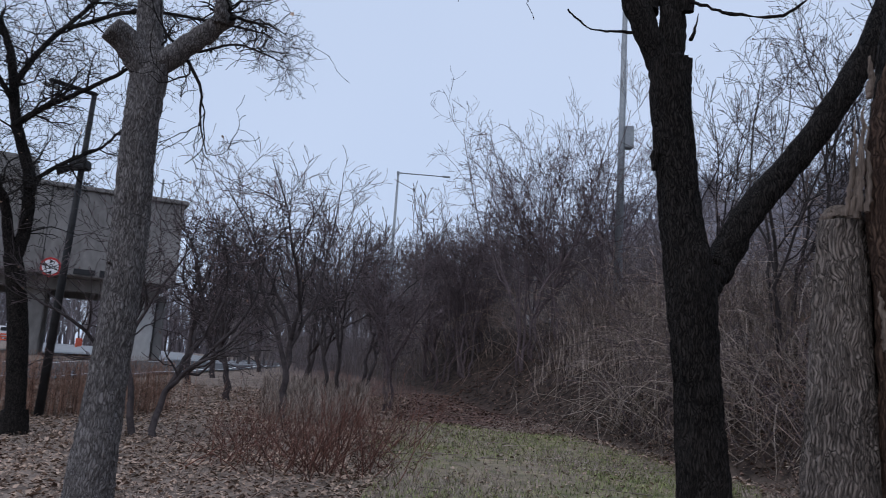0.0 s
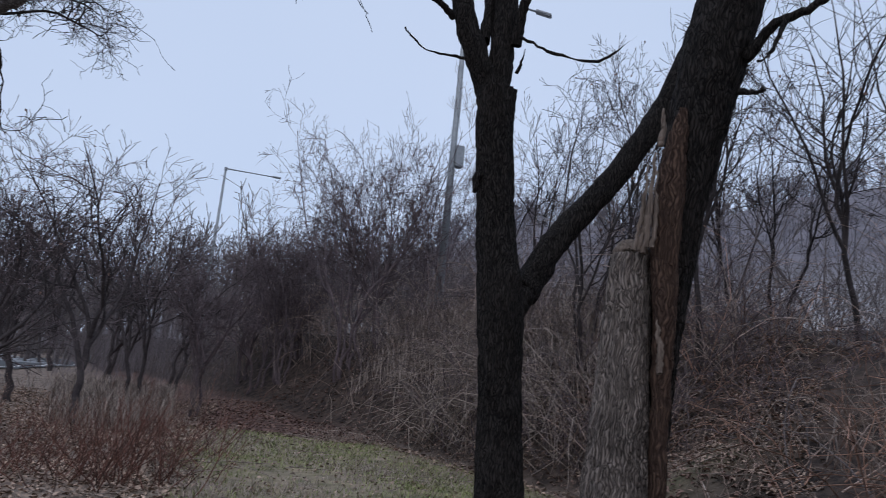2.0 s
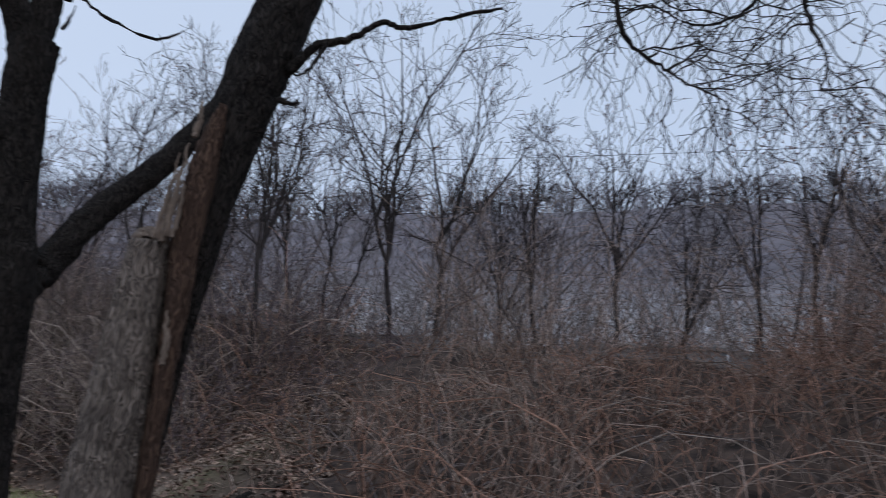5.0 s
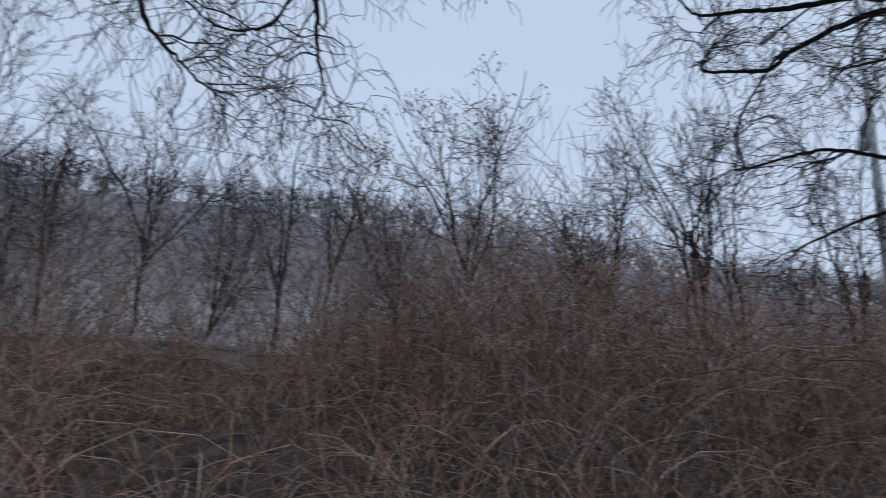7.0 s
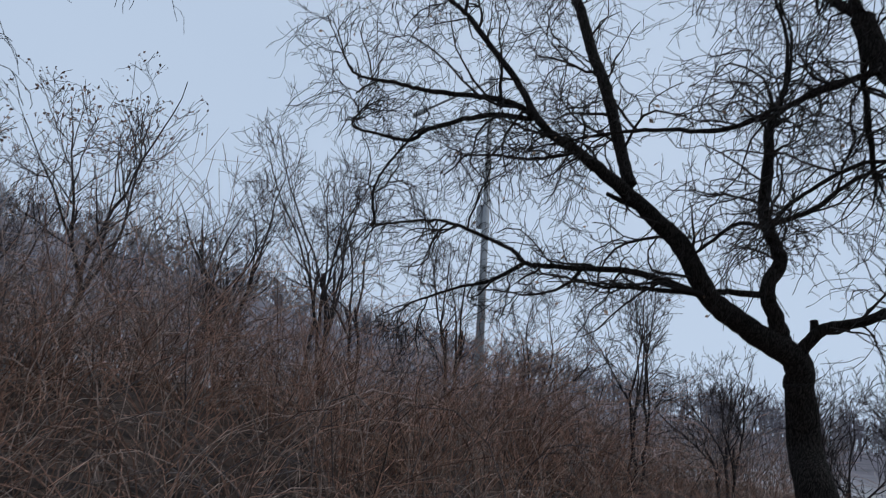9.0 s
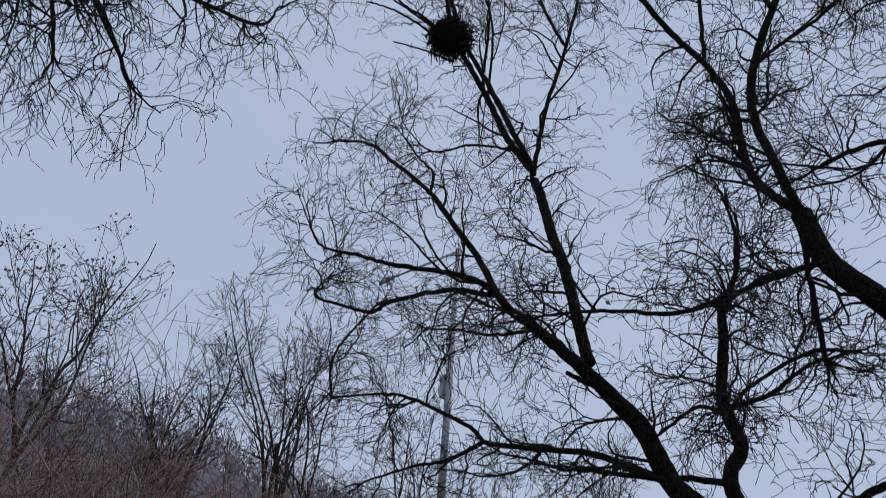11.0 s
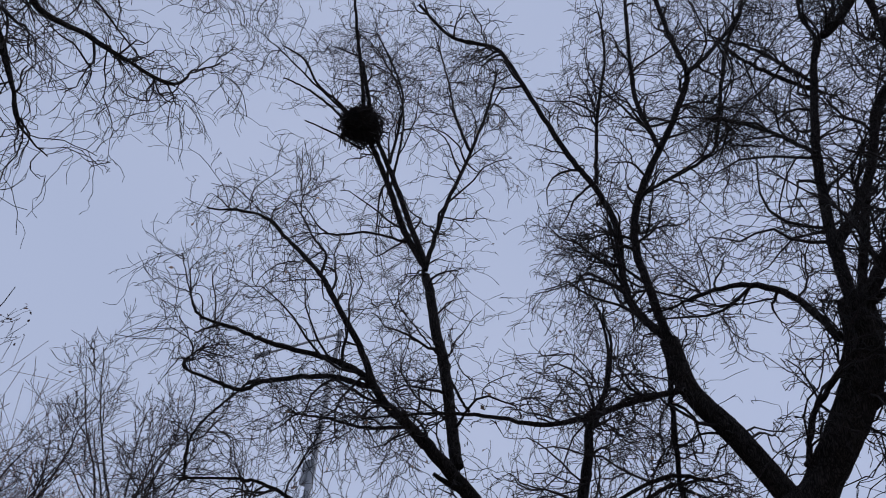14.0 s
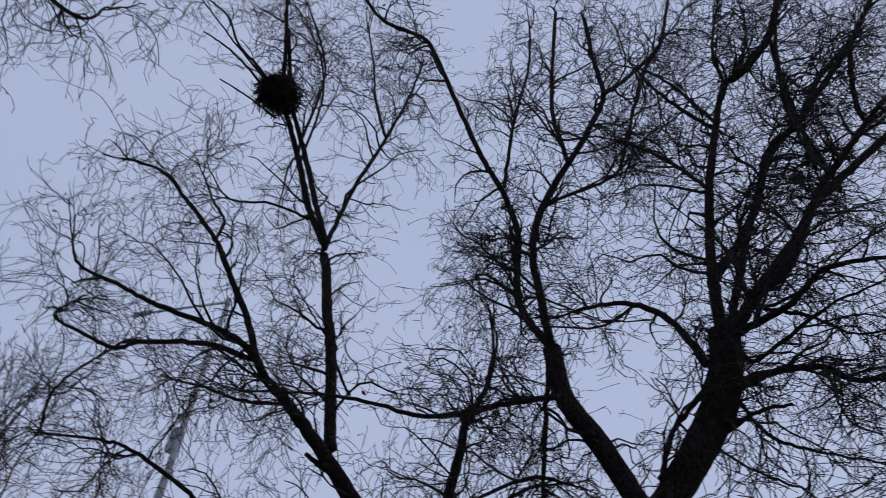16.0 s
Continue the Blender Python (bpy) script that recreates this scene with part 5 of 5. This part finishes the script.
# half-buried log at the foot of the bank
lx, ly = polar(33.5, 8.2)
lz = float(terrain(lx, ly))
log = thing("fallen_log", (lx, ly, lz), "dark fallen log lying in dead leaves", "log")
link_mesh("log_body", mesh_of("log_body", [furrowed(*smooth_path([(lx - 0.5, ly - 0.5, lz - 0.02, 0.07), (lx, ly, lz + 0.08, 0.08), (lx + 0.7, ly + 0.35, lz + 0.28, 0.07)], 8, 0), 16, 0.01)], BARK_DARK), log)

# clipped bare hedge
def hedge(a0, a1, d0, d1, h, w):
    (x0, y0), (x1, y1) = polar(a0, d0), polar(a1, d1)
    hd = thing("hedge", ((x0 + x1) / 2, (y0 + y1) / 2, float(terrain((x0 + x1) / 2, (y0 + y1) / 2))), "clipped leafless brown hedge beside the road", "hedge", "hedges")
    n = int(math.hypot(x1 - x0, y1 - y0) * 170)
    t = rng.random(n)
    bx, by = x0 + (x1 - x0) * t + rng.normal(size=n) * w, y0 + (y1 - y0) * t + rng.normal(size=n) * w
    z = terrain(bx, by)
    H = h * rng.uniform(0.75, 1.0, n)
    P = np.stack([np.stack([bx + rng.normal(size=n) * 0.05 * k, by + rng.normal(size=n) * 0.05 * k, z + H * k], axis=1) for k in np.linspace(0, 1, 5)], axis=1)
    R = np.full((n, 5), 0.005) * np.linspace(1, 0.5, 5)
    c = spawn(P, R, 4, (0.1, 0.3), (20, 70), (0.2, 0.9), (0, 0, 0.1), 0.2, 3, 0.8, 0.002, 1, 0.3)
    tagged(link_mesh("hedge_mass", mesh_of("hedge_mass", [tubes(P, R, 3), tubes(*c, 3)], TWIG_RED), hd), kind="stuff")


hedge(-31.5, -19.5, 16.0, 17.2, 1.2, 0.28)

# ---- road past the building ----
def ribbon(name, label, nodes, half, lift, mat, off=0.0):
    q, _ = smooth_path([(a, b, 0, 1) for a, b in nodes], 14, 0)
    q = q[0][:-1]
    t = unit(np.gradient(q, axis=0))
    s = np.stack([-t[:, 1], t[:, 0], 0 * t[:, 0]], axis=1)
    us = np.linspace(-half, half, 7) + off
    v = q[:, None, :] + s[:, None, :] * us[None, :, None]
    v[:, :, 2] = terrain(v[:, :, 0], v[:, :, 1]) + lift
    M = len(q)
    i, j = np.meshgrid(np.arange(M - 1), np.arange(6), indexing="ij")
    f = np.stack([i * 7 + j, i * 7 + j + 1, (i + 1) * 7 + j + 1, (i + 1) * 7 + j], axis=-1).reshape(-1, 4)[:, ::-1]
    return tagged(link_mesh(name, mesh_of(name, [(v.reshape(-1, 3), f)], mat)), label, "road", kind="structure")


ROAD = [(-27, 4), (-18.5, 12), (-14.0, 19), (-11.6, 27), (-11.0, 38), (-14, 60)]
ribbon("road", "grey asphalt lane running past the building", ROAD, 2.4, 0.05, ASPHALT)
ribbon("road_line", "white painted edge line on the asphalt", ROAD, 0.07, 0.056, PAINT, 2.0 - 4.0)
ribbon("road_line", "white painted edge line on the asphalt", ROAD, 0.07, 0.056, PAINT, 2.0)
ribbon("pavement", "pale paved yard beyond the underpass", [(-15, 38), (-22, 55), (-36, 80), (-50, 110)], 7, 0.06, YARD)

# ---- low parapet of the road on the bank ----
def parapet(s0, s1, n0, steps=9):
    wall = thing("road_parapet", (0.94 * n0 - 0.35 * s0, 0.35 * n0 + 0.94 * s0, 3.3), "low weathered concrete parapet along the raised road", "parapet")
    L = (s1 - s0) / steps
    for k in range(steps):
        s = s0 + (k + 0.5) * L
        x, y = 0.94 * n0 - 0.35 * s, 0.35 * n0 + 0.94 * s
        z = float(terrain(x, y))
        m = Matrix.Translation((x, y, z - 0.08)) @ Matrix.Rotation(math.atan2(0.94, -0.35), 4, "Z")
        part("panel", box((L - 0.03, 0.22, 0.75), m, 0.02), YARD, wall)
        part("coping", box((L - 0.02, 0.3, 0.08), m @ Matrix.Translation((0, 0, 0.415)), 0.015), CONCRETE, wall)


parapet(-8, 16, 13.5)

# ---- road lamps on the embankment ----
def road_lamp(x, y, ax, ay, top, arm_top, with_box=0.0):
    """A tall tapered steel pole with one long arm towards (ax, ay)."""
    z = float(terrain(x, y))
    lamp = thing("road_lamp", (x, y, z), "tall grey steel road lamp with a single long arm", "street lamp", "road lamps")
    part("pole", rod((x, y, z - 0.1), (x, y, top), 0.15, 0.075, 14), STEEL, lamp, smooth=True)
    tip = Vector((ax, ay, arm_top))
    part("arm", rod((x, y, top - 0.05), tip, 0.05, 0.035, 10), STEEL, lamp, smooth=True)
    d = (tip - Vector((x, y, top))).normalized()
    m = Matrix.Translation(tip + d * 0.2) @ d.to_track_quat("X", "Z").to_matrix().to_4x4()
    part("lamp_head", box((0.6, 0.26, 0.1), m, 0.03), STEEL, lamp)
    part("collar", rod((x, y, top - 0.18), (x, y, top + 0.04), 0.1), STEEL, lamp)
    part("base_plate", box((0.5, 0.5, 0.06), Matrix.Translation((x, y, z + 0.03)), 0.01), STEEL, lamp)
    if with_box:
        part("control_box", box((0.3, 0.34, 0.75), Matrix.Translation((x + 0.22, y, with_box)), 0.02), STEEL, lamp)
    return lamp


road_lamp(5.70, 23.30, 8.02, 22.19, 15.93, 15.01, 9.61)
road_lamp(-3.60, 50.87, -0.33, 50.70, 15.37, 15.21, 0.00)
road_lamp(20.02, -9.47, 20.44, -7.29, 16.14, 14.49, 11.00)

# ---- black park lamp ----
pz = float(terrain(-7.33, 13.97))
lamp = thing("park_lamp", (-7.33, 13.97, pz), "slim leaning black lamp post with a flat arm", "street lamp")
part("pole", rod((-7.33, 13.97, pz - 0.1), (-7.32, 14.23, 6.66), 0.085, 0.05, 12), BLACK, lamp, smooth=True)
arm_turn = Matrix.Rotation(math.atan2(-0.64, -0.54), 4, "Z")
part("arm", box((0.95, 0.12, 0.07), Matrix.Translation((-7.59, 13.91, 6.66)) @ arm_turn, 0.02), BLACK, lamp)
part("lamp_head", box((0.32, 0.16, 0.05), Matrix.Translation((-7.86, 13.59, 6.56)) @ arm_turn, 0.015), STEEL, lamp)
part("speaker_box", box((0.34, 0.3, 0.2), Matrix.Translation((-7.33, 14.11, 5.13)), 0.03), BLACK, lamp)
part("horn", rod((-7.46, 14.06, 5.05), (-7.71, 13.96, 4.97), 0.05, 0.12), BLACK, lamp)

# ---- concrete building bridging the lane ----
fx, fy = Vector((0.9, 0.44, 0)).normalized(), Vector((-0.44, 0.9, 0)).normalized()
turn_face = Matrix.Rotation(math.atan2(0.44, 0.9), 4, "Z")


def on_face(u, v, w):
    """u along the front from its right corner, v behind it, w up."""
    p = Vector((-12.0, 32.9, 0)) + fx * u + fy * v
    return Matrix.Translation((p.x, p.y, w)) @ turn_face


house = thing("concrete_building", (-20, 29, 1.0), "weathered grey concrete building bridging the lane on pillars", "building")
part("wall", box((22, 9, 3.75), on_face(-11, 4.5, 6.37), 0.04), CONCRETE, house)
part("roof", box((22.3, 9.3, 0.18), on_face(-11, 4.5, 8.33), 0.03), CONCRETE, house)
part("roof_house", box((7, 5, 1.3), on_face(-9.8, 4.0, 9.07), 0.04), CONCRETE, house)
part("beam", box((21, 0.7, 0.55), on_face(-11, 1.6, 4.2), 0.03), CONCRETE, house)
part("beam", box((21, 0.7, 0.55), on_face(-11, 7.4, 4.2), 0.03), CONCRETE, house)
part("pillar", box((0.8, 1.3, 3.8), on_face(-0.95, 2.5, 2.2), 0.05), PALE_CONCRETE, house, "pale concrete pillar")
part("side_wall", box((0.4, 6.5, 3.8), on_face(-0.25, 5.5, 2.2), 0.03), CONCRETE, house)
part("pillar", box((1.1, 1.3, 3.8), on_face(-5.7, 2.5, 2.2), 0.05), CONCRETE, house)
part("pillar", box((1.1, 1.3, 3.8), on_face(-13.5, 2.5, 2.2), 0.05), CONCRETE, house)
part("pillar", box((1.1, 1.3, 3.8), on_face(-5.7, 7.4, 2.2), 0.05), CONCRETE, house)
for i in range(6):
    part("wall_joint", box((0.03, 0.02, 3.7), on_face(-3.6 * i - 1.8, -0.005, 6.37)), BLACK, house)
part("vent_pipe", rod(on_face(-1.0, 1, 8.4).translation, on_face(-1.0, 1, 9.5).translation, 0.05), STEEL, house)
part("vent_pipe", rod(on_face(-1.5, 1, 8.4).translation, on_face(-1.5, 1, 9.2).translation, 0.04), STEEL, house)

# height sign: white disc, red ring, black arrows and figures
sp = on_face(-5.05, -0.06, 4.75)
sign = thing("height_limit_sign", sp.translation, "round white height limit sign with a red ring", "sign")
flat = sp @ Matrix.Rotation(radians(90), 4, "X")


def disc(r, depth, lift):
    bm = bmesh.new()
    bmesh.ops.create_cone(bm, cap_ends=True, segments=40, radius1=r, radius2=r, depth=depth, matrix=flat @ Matrix.Translation((0, 0, lift)))
    return bm


part("ring", disc(0.41, 0.03, 0.0), RED, sign, "red painted ring")
part("face", disc(0.32, 0.03, 0.012), WHITE, sign, "white painted disc")
for k in (1, -1):
    bm = bmesh.new()
    bmesh.ops.create_cone(bm, cap_ends=True, segments=3, radius1=0.11, radius2=0.11, depth=0.02, matrix=flat @ Matrix.Translation((0, 0.24 * k, 0.028)) @ Matrix.Rotation(radians(90 if k < 0 else -90), 4, "Z"))
    part("arrow", bm, BLACK, sign)
txt = bpy.data.curves.new("figures", "FONT")
txt.body, txt.size, txt.align_x, txt.align_y, txt.extrude = "3.5m", 0.27, "CENTER", "CENTER", 0.004
txt.materials.append(BLACK)
fig = new("figures", txt)
fig.parent = sign
fig.matrix_parent_inverse = sign.matrix_basis.inverted()
fig.matrix_basis = flat @ Matrix.Translation((0, 0, 0.034))
# illegible lettering on the front: plain bars
letters = thing("wall_lettering", on_face(-3.3, -0.03, 4.7).translation, "dark lettering fixed to the concrete front", "lettering")
part("bar", box((0.85, 0.05, 0.24), on_face(-3.75, -0.025, 4.68), 0.01), BLACK, letters)
for i in range(4):
    part("bar", box((0.3, 0.05, 0.3), on_face(-3.0 + 0.42 * i, -0.025, 4.68), 0.01), BLACK, letters)

# ---- yard behind the underpass ----
def parked_van(x, y, yaw):
    z = float(terrain(x, y)) + 0.06
    m = Matrix.Translation((x, y, z)) @ Matrix.Rotation(yaw, 4, "Z")
    car = thing("parked_van", (x, y, z), "silver van parked in the yard", "car")
    prof = [(-2.3, 0.35), (2.3, 0.35), (2.35, 0.8), (1.5, 1.05), (0.8, 1.7), (-2.1, 1.75), (-2.3, 1.0)]
    bm = bmesh.new()
    rings = [[bm.verts.new(m @ Vector((a, s, b))) for a, b in prof] for s in (-0.85, 0.85)]
    bm.faces.new(rings[0])
    bm.faces.new(rings[1][::-1])
    for i in range(len(prof)):
        j = (i + 1) % len(prof)
        bm.faces.new((rings[0][j], rings[0][i], rings[1][i], rings[1][j]))
    bmesh.ops.recalc_face_normals(bm, faces=bm.faces[:])
    bmesh.ops.bevel(bm, geom=bm.edges[:], offset=0.08, segments=2, affect="EDGES")
    part("body", bm, CAR_PAINT, car, smooth=True)
    for s in (-0.86, 0.86):
        for a, b in ((-1.5, 1.1), (-0.3, 1.1), (0.65, 0.6)):
            part("side_window", box((b, 0.03, 0.42), m @ Matrix.Translation((a, s, 1.36)), 0.01), GLASS_DARK, car)
    part("windscreen", box((0.04, 1.4, 0.7), m @ Matrix.Translation((1.2, 0, 1.36)) @ Matrix.Rotation(radians(-47), 4, "Y"), 0.01), GLASS_DARK, car)
    for a in (-1.5, 1.5):
        for s in (-0.8, 0.8):
            w = m @ Matrix.Translation((a, s, 0.33))
            part("tyre", rod(w @ Vector((0, -0.1, 0)), w @ Vector((0, 0.1, 0)), 0.33, None, 20), TYRE, car)
    return car


parked_van(-50.0, 86.0, 0.5)
parked_van(-54.5, 84.0, 0.5)


def barrier(x, y, yaw):
    z = float(terrain(x, y)) + 0.06
    b = thing("safety_barrier", (x, y, z), "orange plastic safety barrier", "barrier", "yard barriers")
    m = Matrix.Translation((x, y, z)) @ Matrix.Rotation(yaw, 4, "Z")
    for h in (0.22, 0.48, 0.72):
        part("rail", box((1.5, 0.07, 0.14), m @ Matrix.Translation((0, 0, h)), 0.02), ORANGE, b)
    for s in (-0.7, 0.0, 0.7):
        part("post", box((0.09, 0.09, 0.8), m @ Matrix.Translation((s, 0, 0.4)), 0.02), ORANGE, b)


for i in range(9):
    barrier(-32.5 - 0.95 * i, 66.5 + 2.1 * i, 1.99)
for i in range(3):
    barrier(-39.8 - 1.35 * i, 68.6 - 0.75 * i, 0.5)
for i in range(7):
    bx, by = -23.2 - 0.75 * i, 40.5 - 0.35 * i
    bz = float(terrain(bx, by))
    bol = thing("bollard", (bx, by, bz), "dark painted steel bollard at the yard's edge", "bollard", "yard bollards")
    part("post", rod((bx, by, bz - 0.05), (bx, by, bz + 0.9), 0.07, 0.07), BLACK, bol)
    part("cap", rod((bx, by, bz + 0.9), (bx, by, bz + 0.96), 0.085, 0.05), BLACK, bol)
kiosk_z = float(terrain(-27.5, 44))
kiosk = thing("utility_cabinet", (-27.5, 44, kiosk_z), "dark utility cabinet beside the underpass", "cabinet")
part("body", box((1.3, 0.9, 1.5), Matrix.Translation((-27.5, 44, kiosk_z + 0.75)) @ turn_face, 0.03), BLACK, kiosk)
part("top", box((1.45, 1.05, 0.08), Matrix.Translation((-27.5, 44, kiosk_z + 1.54)) @ turn_face, 0.02), STEEL, kiosk)

# ---- overhead cable along the road ----
ca, cb = Vector((26.72, 54.23, 21.25)), Vector((50.03, -29.65, 16.45))
t = np.linspace(0, 1, 40)
P = np.array([list(ca.lerp(cb, k)) for k in t])
P[:, 2] -= 1.2 * 4 * t * (1 - t)
tagged(link_mesh("overhead_cable", mesh_of("overhead_cable", [tubes(P[None], np.full((1, 40), 0.015), 5)], BLACK)), "thin black overhead cable spanning the bank", "cable")

# ---- the nest ----
def nest(c, r):
    """A rough ball of interwoven sticks round an opening."""
    ob = thing("magpie_nest", c, "dark domed nest of sticks in a willow fork", "nest")
    n = 1000
    d = unit(rng.normal(size=(n, 3)))
    lump = 1 + 0.16 * np.sin(3.1 * d[:, 0] + 1) * np.cos(2.7 * d[:, 2]) + 0.10 * np.sin(5 * d[:, 1] + 4 * d[:, 2])
    p = np.array(c) + d * (r * lump * rng.uniform(0.3, 0.95, n))[:, None] * (1.05, 1.05, 0.9)
    s = unit(np.cross(d, rng.normal(size=(n, 3))) + d * rng.normal(size=(n, 1)) * 0.4)
    L = rng.uniform(0.12, 0.5, n)[:, None] * rng.uniform(0.6, 1.4, (n, 1))
    P = np.stack([p - s * L * 0.5, p + d * 0.02, p + s * L * 0.5], axis=1)
    tagged(link_mesh("stick_mass", mesh_of("stick_mass", [tubes(P, np.full((n, 3), 0.006), 4)], TWIG_DARK), ob), kind="stuff")
    bm = bmesh.new()
    bmesh.ops.create_icosphere(bm, subdivisions=4, radius=r * 0.6)
    for v in bm.verts:
        v.co = v.co * (1 + 0.22 * noise.noise(v.co * 9)) + Vector(c)
    part("lining", bm, TWIG_DARK, ob)
    return ob


nest((6.58, -3.12, 9.70), 0.28)
